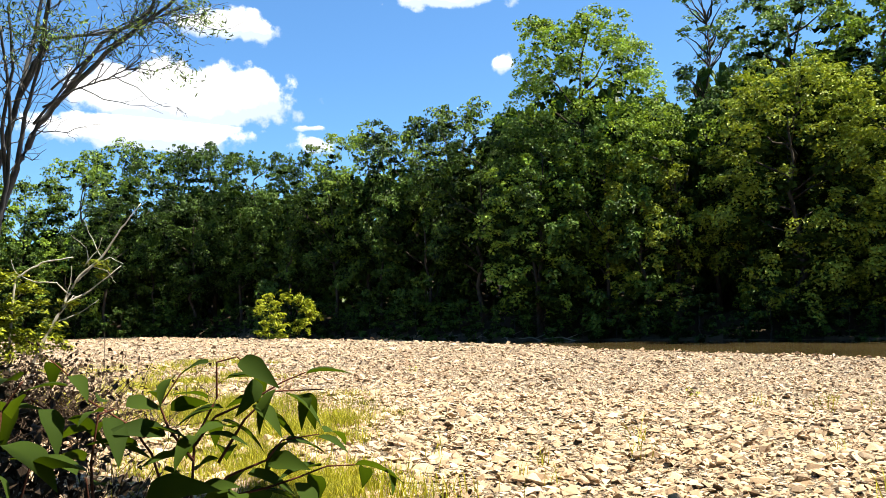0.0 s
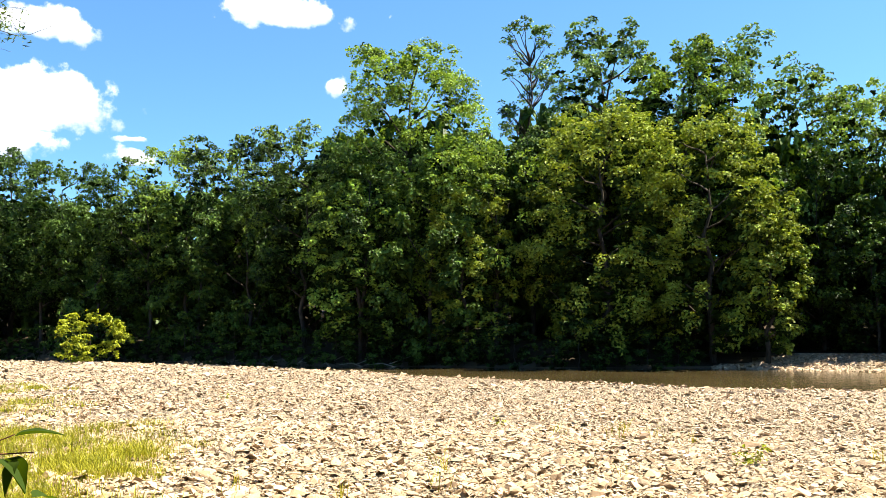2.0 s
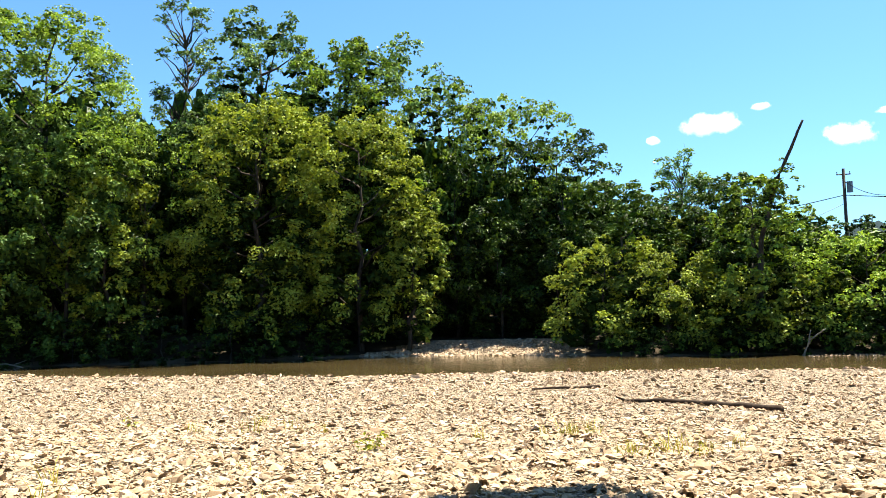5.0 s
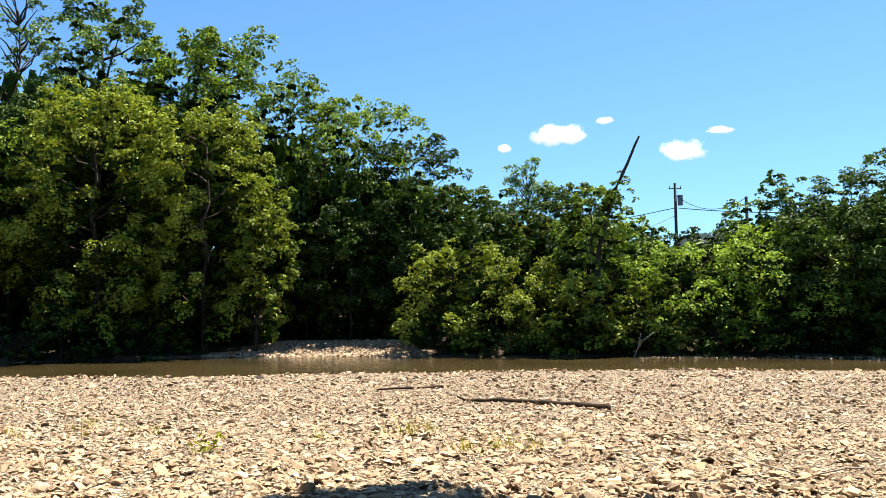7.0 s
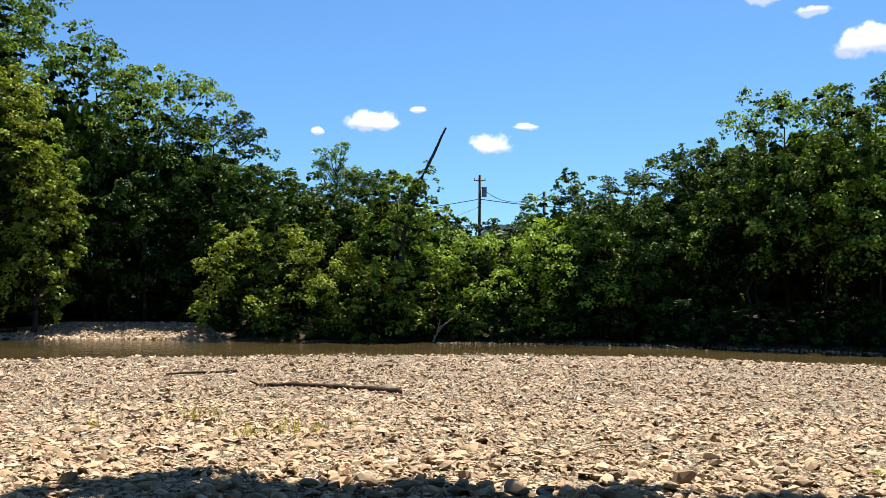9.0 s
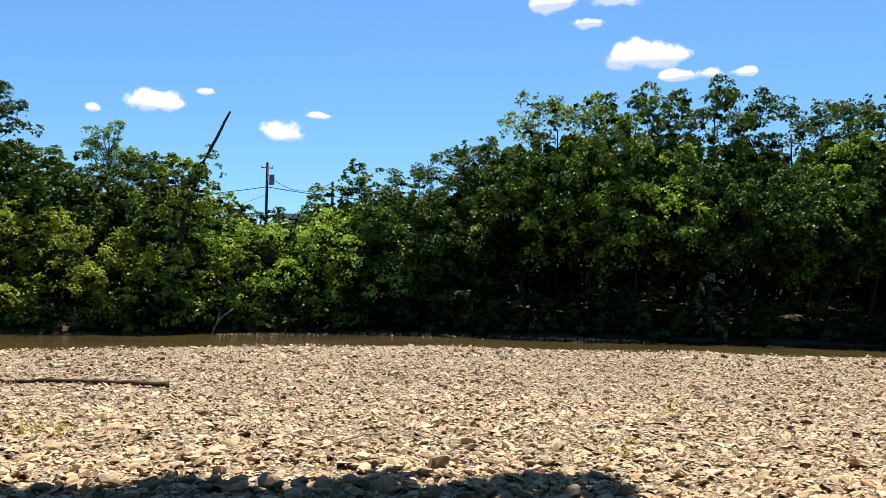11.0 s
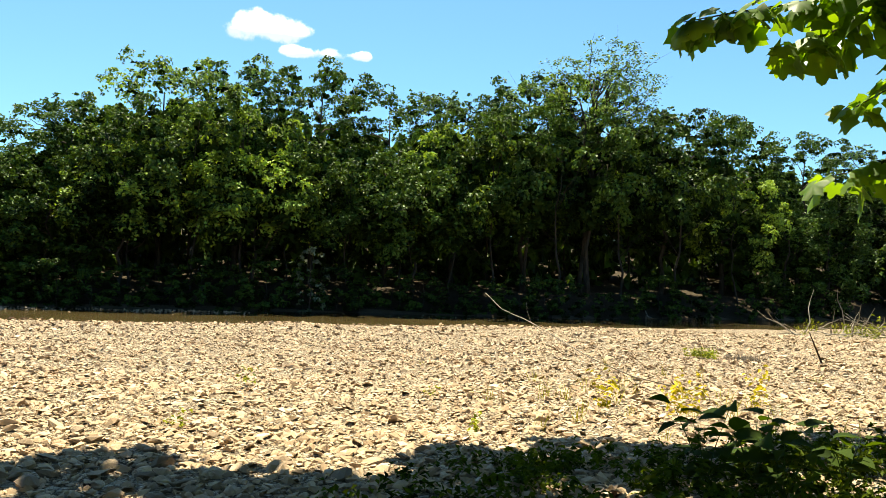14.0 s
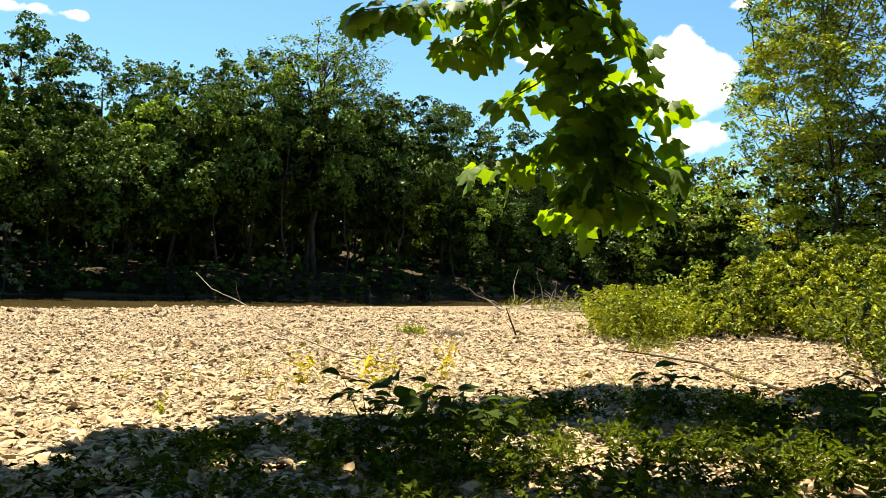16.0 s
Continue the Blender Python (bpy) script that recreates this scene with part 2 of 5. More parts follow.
M_KNOT = leaf_material("broad_leaf_green", (0.012, 0.030, 0.004), (0.040, 0.070, 0.007), 0.36, 0.75, (2.2, 1.9, 0.4), 0.10)
# weed green with the sycamore's shade put into its colour
M_WEED_SHADED = leaf_material("weed_green_shaded", (0.022, 0.040, 0.004), (0.105, 0.145, 0.009), 0.3, 0.7, gloss=0.10)
M_GREY_BARK = bark_material("grey_bark", (0.035, 0.037, 0.042), (0.14, 0.145, 0.155), 9.0)
M_BLEACHED = bark_material("bleached_wood", (0.30, 0.275, 0.235), (0.55, 0.52, 0.46), 9.0)
M_REDSTEM = bark_material("red_stem", (0.06, 0.02, 0.012), (0.14, 0.05, 0.03), 30.0)
M_PALE_LEAF = leaf_material("pale_leaf", (0.09, 0.12, 0.065), (0.27, 0.32, 0.20))
M_YELLOW = leaf_material("yellowed_leaf", (0.34, 0.31, 0.02), (0.62, 0.53, 0.05), 0.45)
M_POLE = bark_material("weathered_pole", (0.035, 0.03, 0.026), (0.09, 0.075, 0.06))
M_METAL = plain_material("grey_metal", (0.22, 0.23, 0.25), 0.45, 0.6)
M_WIRE = plain_material("black_wire", (0.012, 0.012, 0.013), 0.5)
# the haze over the far hill is put into this blue-green colour
M_HILL = soil_material("far_woods", (0.004, 0.013, 0.016), (0.012, 0.026, 0.030))

# ---- mesh helpers ----


def mesh_of(name, verts, faces, *mats, index=None, smooth=False):
    """A mesh from arrays: faces all with the same number of corners."""
    me = bpy.data.meshes.new(name)
    verts, faces = np.asarray(verts, np.float32), np.asarray(faces, np.int32)
    k = faces.shape[1]
    me.vertices.add(len(verts))
    me.vertices.foreach_set("co", verts.ravel())
    me.loops.add(faces.size)
    me.loops.foreach_set("vertex_index", faces.ravel())
    me.polygons.add(len(faces))
    me.polygons.foreach_set("loop_start", np.arange(0, faces.size, k, dtype=np.int32))
    if index is not None:
        me.polygons.foreach_set("material_index", np.asarray(index, np.int32))
    me.polygons.foreach_set("use_smooth", np.full(len(faces), smooth))
    for m in mats:
        me.materials.append(m)
    me.update(calc_edges=True)
    me.validate()
    return me


def part(name, me, parent, label="", m=None):
    ob = new(name, me)
    ob.parent = parent
    if m is not None:
        ob.matrix_basis = m
    return tagged(ob, label) if label else ob


def thing(name, m, label, category, group="", kind=""):
    ob = new(name)
    ob.empty_display_size = 0.2
    ob.matrix_basis = m
    return tagged(ob, label, category, group, kind)


def tube(points, radii, sides=6):
    """A tapered tube along points, as vertices and triangles."""
    pts, radii = np.asarray(points, float), np.asarray(radii, float)
    along = np.gradient(pts, axis=0)
    along /= np.linalg.norm(along, axis=1, keepdims=True) + 1e-9
    ref = np.where(np.abs(along[:, 2:3]) > 0.9, [[1.0, 0, 0]], [[0, 0, 1.0]])
    u = np.cross(along, ref)
    u /= np.linalg.norm(u, axis=1, keepdims=True) + 1e-9
    w = np.cross(along, u)
    a = np.arange(sides) * 2 * np.pi / sides
    ring = pts[:, None] + radii[:, None, None] * (np.cos(a)[None, :, None] * u[:, None] + np.sin(a)[None, :, None] * w[:, None])
    v = ring.reshape(-1, 3)
    f = []
    for i in range(len(pts) - 1):
        for j in range(sides):
            p, q = i * sides + j, i * sides + (j + 1) % sides
            f += [(p, q, q + sides), (p, q + sides, p + sides)]
    n = len(v)
    v = np.vstack([v, pts[:1], pts[-1:]])
    for j in range(sides):
        f.append((n, (j + 1) % sides, j))
        f.append((n + 1, n - sides + j, n - sides + (j + 1) % sides))
    return v, np.array(f)


def joined(pieces):
    vs, fs, n = [], [], 0
    for v, f in pieces:
        vs.append(v)
        fs.append(np.asarray(f) + n)
        n += len(v)
    return np.vstack(vs), np.vstack(fs)


def bent(rng, a, b, wobble=0.06, n=7, sag=0.0):
    """Points from a to b along a slightly crooked line."""
    a, b = np.asarray(a, float), np.asarray(b, float)
    t = np.linspace(0, 1, n)[:, None]
    off = rng.normal(0, 1, (n, 3)) * wobble * np.linalg.norm(b - a) * np.sin(np.pi * t)
    line = a + (b - a) * t + off * 0.6
    line[:, 2] += sag * np.sin(np.pi * t[:, 0])
    return line


def unit(v):
    return v / (np.linalg.norm(v, axis=-1, keepdims=True) + 1e-9)


def leaves_of(rng, centres, outward, length, width, up=0.5, loose=0.7):
    """One folded leaf blade, four corners, at each centre."""
    n = len(centres)
    normal = unit(outward * 0.6 + np.array([0, 0, up]) + rng.normal(0, loose, (n, 3)))
    axis = unit(np.cross(normal, rng.normal(0, 1, (n, 3))))
    side = np.cross(normal, axis)
    ln = (length * rng.uniform(0.6, 1.3, n))[:, None]
    wd = (width * rng.uniform(0.7, 1.25, n))[:, None]
    tip = centres + axis * ln * 0.5 - normal * ln * 0.12
    base = centres - axis * ln * 0.5
    fold = normal * wd * 0.22
    v = np.stack([base, centres + side * wd * 0.5 + fold, tip, centres - side * wd * 0.5 + fold], 1).reshape(-1, 3)
    f = np.arange(4 * n).reshape(-1, 4)
    return v, f


def clump_leaves(rng, clumps, total, length, width, up=1.0, loose=0.40, sprays=8):
    """Leaves in sprays over the upper faces of flattened clumps (x, y, z, radius), with gaps between."""
    clumps = np.asarray(clumps, float)
    way = unit(rng.normal(0, 1, (len(clumps), sprays, 3)) + [0, 0, 0.6])
    heart = clumps[:, None, :3] + way * (clumps[:, 3:4] * rng.uniform(0.50, 0.88, (len(clumps), sprays)))[..., None] * [1, 1, 0.85]
    size = clumps[:, 3:4] * rng.uniform(0.26, 0.50, (len(clumps), sprays))
    heart, size, way = heart.reshape(-1, 3), size.ravel(), way.reshape(-1, 3)
    share = size ** 2
    pick = rng.choice(len(size), total, p=share / share.sum())
    d = unit(rng.normal(0, 1, (total, 3)) + [0, 0, 0.35])
    p = heart[pick] + d * (size[pick] * rng.uniform(0.10, 1.0, total) ** 0.5)[:, None] * [1.1, 1.1, 0.60]
    return leaves_of(rng, p, d * 0.5 + way[pick] * 0.6, length, width, up, loose)


def bough_leaves(rng, boughs, out, total, length, width, flat=0.65, sprays=7):
    """Leaves on the upper and outer faces of billowing boughs (x, y, z, radius), each a heap of rounded sprays; out: the way each bough faces."""
    boughs, out = np.asarray(boughs, float), np.asarray(out, float)
    n = len(boughs)
    way = unit(rng.normal(0, 0.75, (n, sprays, 3)) + out[:, None] * 0.55 + [0, 0, 0.45])
    # flat and wide below, rounder towards the top
    rise = boughs[:, 2] / boughs[:, 2].max()
    tall = flat + (0.95 - flat) * np.clip(rise, 0, 1) ** 2.5
    squash = np.stack([1.6 - 0.6 * tall, 1.6 - 0.6 * tall, tall], 1)
    heart = boughs[:, None, :3] + way * (boughs[:, 3:4] * rng.uniform(0.45, 0.80, (n, sprays)))[..., None] * squash[:, None]
    size = boughs[:, 3:4] * rng.uniform(0.24, 0.46, (n, sprays))
    heart, size, way = heart.reshape(-1, 3), size.ravel(), way.reshape(-1, 3)
    share = size ** 1.8
    pick = rng.choice(len(size), total, p=share / share.sum())
    d = unit(rng.normal(0, 0.8, (total, 3)) + way[pick] * 0.5 + [0, 0, 0.45])
    p = heart[pick] + d * (size[pick] * rng.uniform(0.55, 1.0, total))[:, None] * [1.15, 1.15, 0.45 + 0.3 * flat]
    # some tips droop below the spray
    low = rng.uniform(0, 1, total) < 0.20
    p[low, 2] -= size[pick][low] * rng.uniform(0.3, 0.9, low.sum())
    return leaves_of(rng, p, d * 1.1, length, width, 0.55, 0.34)

# ---- ground and river ----
# the near and the far edge of the river: turn from north in degrees, distance in metres
NEAR_TURN = [-180, -90, -60, -35, -29.5, -19, -4, 7.5, 23, 32, 48, 61, 70, 79, 93, 106, 118, 128, 140, 160, 180]
NEAR_EDGE = [400, 400, 200, 130, 105, 81, 58.7, 44.7, 38.7, 38, 39, 41, 42.5, 42, 44, 48.5, 57, 75, 130, 400, 400]
FAR_TURN = [-180, -90, -60, -35, -29.5, -16, 0, 14.7, 27, 40, 46, 57, 67, 82, 90, 97, 105, 117, 128, 140, 160, 180]
FAR_EDGE = [460, 460, 260, 160, 131, 83, 62, 57, 58.5, 55, 53, 55.5, 57, 56.5, 57.5, 58.5, 60.5, 74, 95, 150, 460, 460]
WATER = -1.2


def ease(u):
    u = np.clip(u, 0, 1)
    return u * u * (3 - 2 * u)


def near_edge(turn):
    return np.interp(turn, NEAR_TURN, NEAR_EDGE)


def far_edge(turn):
    return np.interp(turn, FAR_TURN, FAR_EDGE)


def ground_z(x, y):
    r, turn = np.hypot(x, y), np.degrees(np.arctan2(x, y))
    near, far = near_edge(turn), far_edge(turn)
    z = -1.1 * np.sin(np.minimum(r / near, 1) * np.pi / 2) - 0.8 * ease((r - near) / 4)
    bank = -1.9 + 0.7 * ease((r - far + 4) / 4) + np.interp(turn, [20, 26, 40, 44], [1.6, 0.85, 0.85, 1.6]) * ease((r - far) / 6) + np.clip((r - far) * 0.01, 0, 1) + np.clip((r - far - 10) * 0.13, 0, 6)
    return np.where(r > (near + far) / 2, bank, z)


def polar(turn, r):
    return r * math.sin(radians(turn)), r * math.cos(radians(turn))


def on_ground(x, y, lift=0.0):
    return x, y, float(ground_z(x, y)) + lift


def build_ground():
    rng = np.random.default_rng(3)
    radii = [0.0, 0.0005]
    step = 0.5
    while radii[-1] < 130:
        radii.append(radii[-1] + step)
        step = min(step * 1.02, 1.3)
    radii += list(np.geomspace(140, 4500, 24))
    radii = np.array(radii)
    turns = np.arange(-180, 180, 1.0)
    n = len(turns)
    tt, rr = np.meshgrid(turns, radii[1:])
    x, y = rr * np.sin(np.radians(tt)), rr * np.cos(np.radians(tt))
    z = ground_z(x, y)
    near, far = near_edge(tt), far_edge(tt)
    rough = 0.035 * np.sin(x * 1.7 + 0.6 * y) * np.sin(y * 1.3 - 0.4 * x) + 0.05 * np.sin(x * 0.45 + 1.0) * np.sin(y * 0.52)
    z = z + rough * np.where(rr < near - 1, 1, 0.4) + rng.normal(0, 0.008, z.shape)
    v = np.vstack([[[0, 0, 0]], np.stack([x, y, z], -1).reshape(-1, 3)])
    i, j = np.meshgrid(np.arange(len(radii) - 2), np.arange(n), indexing="ij")
    k = (j + 1) % n
    q = np.stack([1 + i * n + j, 1 + (i + 1) * n + j, 1 + (i + 1) * n + k, 1 + i * n + k], -1).reshape(-1, 4)
    mr, mt = rr[:-1] + 0.2, tt[:-1]
    kind = np.where(mr > far_edge(mt) + 0.5, 1, np.where(mr > near_edge(mt) + 0.6, 2, 0)).ravel()
    # the small bar of gravel on the far bank
    bar = (np.abs(mt.ravel() - 33.0) < 7.5) & (mr.ravel() > far_edge(mt).ravel() - 1) & (mr.ravel() < far_edge(mt).ravel() + 1.2 + 4.5 * ease((mt.ravel() - 25.5) / 7))
    kind = np.where(bar, 0, kind)
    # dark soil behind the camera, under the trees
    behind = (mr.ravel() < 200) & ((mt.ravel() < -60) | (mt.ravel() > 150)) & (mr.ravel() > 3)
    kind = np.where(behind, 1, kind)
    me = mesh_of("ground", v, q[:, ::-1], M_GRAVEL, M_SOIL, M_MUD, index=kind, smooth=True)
    ob = new("ground", me)
    return tagged(ob, "pale cobble and gravel bar sloping to a river", "ground", kind="structure")


ground = build_ground()


def build_water():
    turns = np.arange(-75, 151, 1.5)
    rows = []
    for t in turns:
        near, far = near_edge(t), far_edge(t)
        for s in np.linspace(-0.25, 1.15, 8):
            r = near + (far - near) * s
            rows.append((*polar(t, r), WATER))
    v = np.array(rows)
    i, j = np.meshgrid(np.arange(len(turns) - 1), np.arange(7), indexing="ij")
    q = np.stack([i * 8 + j, i * 8 + j + 1, (i + 1) * 8 + j + 1, (i + 1) * 8 + j], -1).reshape(-1, 4)
    ob = new("water", mesh_of("water", v, q[:, ::-1], M_WATER, smooth=True))
    return tagged(ob, "shallow brown river water with small ripples", "river", kind="structure")


build_water()

# ---- trees ----


def tree_mesh(seed, height, radius, low, clumps, leaves, leaf, lean=0.0, sparse=False, taper=0.55, squat=1.0, thick=0.016, belly=0.36, inside=26, flat=0.66):
    """Trunk with limbs, and crown, as two arrays; foot at the origin."""
    rng = np.random.default_rng(seed)
    top = np.array([lean * height, 0, height * 0.86])
    spine = bent(rng, (0, 0, -0.4), top, 0.035, 9)
    width = np.linspace(height * thick, height * thick * 0.18, 9)
    wood = [tube(spine, width, 6)]
    balls, ways = [], []
    turn = rng.uniform(0, 6.28)
    for i in range(clumps):
        s = rng.uniform(0, 1) ** 0.9 if sparse else ((i + rng.uniform(0.1, 0.9)) / clumps) ** 0.78
        h = low + (height - low) * s
        # widest at the belly, rounded at the top
        reach = belly + 0.04 if s < belly else 1.06 - 0.9 * belly + 0.07
        wide = radius * max(0.12, 1 - min(1, abs(s - belly) / reach) ** 2.4) ** taper
        turn += 2.39996 + rng.normal(0, 0.35)
        a = rng.uniform(0, 2 * np.pi) if sparse else turn
        d = wide * rng.uniform(0.45, 0.92) ** 0.6
        size = rng.uniform(0.75, 1.35) * radius * 0.31 * squat * (1.0 - 0.25 * s)
        if not sparse:
            d = wide * rng.uniform(0.62, 0.98)
            size = min(size * rng.uniform(0.75, 1.1), 1.9)
        c = np.array([lean * h + d * np.cos(a), d * np.sin(a), h - size * 0.3])
        balls.append((*c, size))
        ways.append((np.cos(a) * (1.1 - s), np.sin(a) * (1.1 - s), 0.15 + 0.7 * s))
        if i % (6 if not sparse else 3 if clumps > 80 else 1) == 0:
            at = np.array([np.interp(max(h - d * (1.3 if sparse else 0.8), low * 0.5), spine[:, 2], spine[:, k]) for k in range(3)])
            limb = bent(rng, at, c, 0.07, 5, -0.04 * d)
            wood.append(tube(limb, np.linspace(height * thick * 0.36, 0.018, 5), 3))
            if sparse:
                for _ in range(3):
                    e = c + rng.normal(0, size * 0.5, 3)
                    wood.append(tube(bent(rng, limb[3], e, 0.08, 4), [0.02, 0.015, 0.011, 0.006], 3))
    balls.append((lean * height, 0, height - radius * 0.2, radius * 0.24))
    ways.append((0, 0, 1))
    if sparse:
        return joined(wood), clump_leaves(rng, balls, leaves, leaf, leaf * 0.6), None
    # shoots that stand up out of the top of the crown
    for _ in range(max(3, clumps // 9)):
        a, d = rng.uniform(0, 6.28), radius * rng.uniform(0.05, 0.62)
        z = height * (0.97 - 0.16 * (d / radius) ** 2) - 0.1 * radius
        for k in range(3):
            balls.append((lean * height + d * np.cos(a), d * np.sin(a), z + 0.13 * radius * k * rng.uniform(0.6, 1.1), radius * (0.115 - 0.026 * k)))
            ways.append((0, 0, 0.6))
    balls, ways = np.array(balls), np.array(ways)
    crown = bough_leaves(rng, balls, ways, leaves, leaf, leaf * 0.82, flat)
    # dense inner leaves of each bough, shade painted in, fewer and smaller towards the top
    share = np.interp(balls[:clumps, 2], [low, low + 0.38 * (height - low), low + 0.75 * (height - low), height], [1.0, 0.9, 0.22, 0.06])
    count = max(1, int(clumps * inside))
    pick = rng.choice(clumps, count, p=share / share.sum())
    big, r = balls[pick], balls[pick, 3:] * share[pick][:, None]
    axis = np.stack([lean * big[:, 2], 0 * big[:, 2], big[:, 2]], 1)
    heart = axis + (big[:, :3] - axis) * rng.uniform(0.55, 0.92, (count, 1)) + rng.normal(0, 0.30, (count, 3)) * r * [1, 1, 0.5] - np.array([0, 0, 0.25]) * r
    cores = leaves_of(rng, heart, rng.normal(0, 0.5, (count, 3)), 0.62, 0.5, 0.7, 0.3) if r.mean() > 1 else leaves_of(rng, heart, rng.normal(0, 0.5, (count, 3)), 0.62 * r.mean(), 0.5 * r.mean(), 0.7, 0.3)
    return joined(wood), crown, cores


def make_tree(name, data, leafy, bark, label, category, m, group=""):
    wood, crown, cores = data
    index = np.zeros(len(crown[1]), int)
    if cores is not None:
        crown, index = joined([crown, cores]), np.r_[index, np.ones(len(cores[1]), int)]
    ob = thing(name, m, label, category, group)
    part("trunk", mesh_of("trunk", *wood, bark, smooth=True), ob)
    tagged(part("crown", mesh_of("crown", *crown, leafy, M_INNER_SHADE, index=index), ob), kind="stuff")
    return ob


SKY_TURN = [-33, -29.6, -27.7, -24.9, -22.1, -19.9, -18.4, -16.9, -14.7, -12.4, -11.6, -10, -7.6, -6, -3.6, -1.6, -0.4, 1.3, 4.5, 6, 9.5, 11.2, 11.7, 12.3,
            13, 15.6, 20.4, 22.4, 24.4, 27.2, 29.9, 31.5, 33.7, 37.1, 40.7, 42.7, 44.3, 45.2, 49.4, 53.6, 55.5, 58.7, 61.1, 64, 66]
SKY_RISE = [7.6, 9.0, 9.8, 10.3, 10.6, 11.1, 10.6, 10.8, 10.1, 9.9, 11.5, 12.1, 13.4, 12.4, 12.7, 13.4, 15.8, 17.8, 18.9, 19.1, 18.8, 16.5, 14.6, 12.7,
            19.8, 19.9, 19.8, 19.6, 18.7, 17.8, 16.8, 16.9, 14.9, 13.5, 12.0, 10.5, 9.0, 7.6, 8.2, 8.0, 5.3, 5.6, 6.0, 8.2, 7.6]
SKY_TURN_B = [66, 67.5, 70.3, 72.0, 74.8, 77.2, 78.8, 80.7, 86.6, 88, 90.4, 92.2, 95.3, 98.8, 100, 103.1, 105, 108.5, 110, 110.4, 112.4, 113.1, 116, 118.2, 124, 128, 133, 140]
SKY_RISE_B = [7.6, 8.4, 8.5, 9.8, 13.1, 12.3, 14.1, 13.5, 13.8, 12.9, 12.6, 11.8, 12.0, 12.4, 13.0, 13.2, 13.0, 12.8, 12.6, 12.4, 11.0, 9.7, 10.1, 9.1, 8.0, 7.6, 7.2, 7.2]


def skyline(turn):
    return float(np.interp(turn, SKY_TURN + SKY_TURN_B[1:], SKY_RISE + SKY_RISE_B[1:]))


# tall trees of the closed wood carry their leaves in the upper half
TALL = [tree_mesh(11, 18, 6.4, 5.5, 54, 9000, 0.29, belly=0.58), tree_mesh(12, 18, 5.4, 5.0, 50, 8600, 0.29, 0.04, belly=0.62), tree_mesh(13, 18, 5.8, 6.0, 50, 8600, 0.29, -0.04, taper=0.7, belly=0.55)]
MID = [tree_mesh(21, 10, 4.3, 0.4, 38, 6200, 0.25, belly=0.60), tree_mesh(22, 10, 3.9, 0.2, 36, 6000, 0.25, 0.08, belly=0.66), tree_mesh(23, 10, 4.6, 0.5, 38, 6200, 0.25, -0.06, belly=0.58)]
HIGH = [tree_mesh(25, 10, 4.6, 4.2, 25, 5000, 0.25, 0.05, thick=0.010, belly=0.55, flat=0.56), tree_mesh(26, 10, 4.4, 3.8, 24, 4800, 0.25, -0.05, thick=0.010, belly=0.6), tree_mesh(27, 10, 4.8, 4.5, 25, 5000, 0.25, thick=0.010, belly=0.5)]
LOW = [tree_mesh(31, 3, 1.7, 0.1, 16, 900, 0.22), tree_mesh(32, 3, 2.0, 0.0, 16, 900, 0.23)]
FILL = [tree_mesh(41, 10, 5.2, 0.0, 40, 1000, 1.1, inside=10, belly=0.28)]


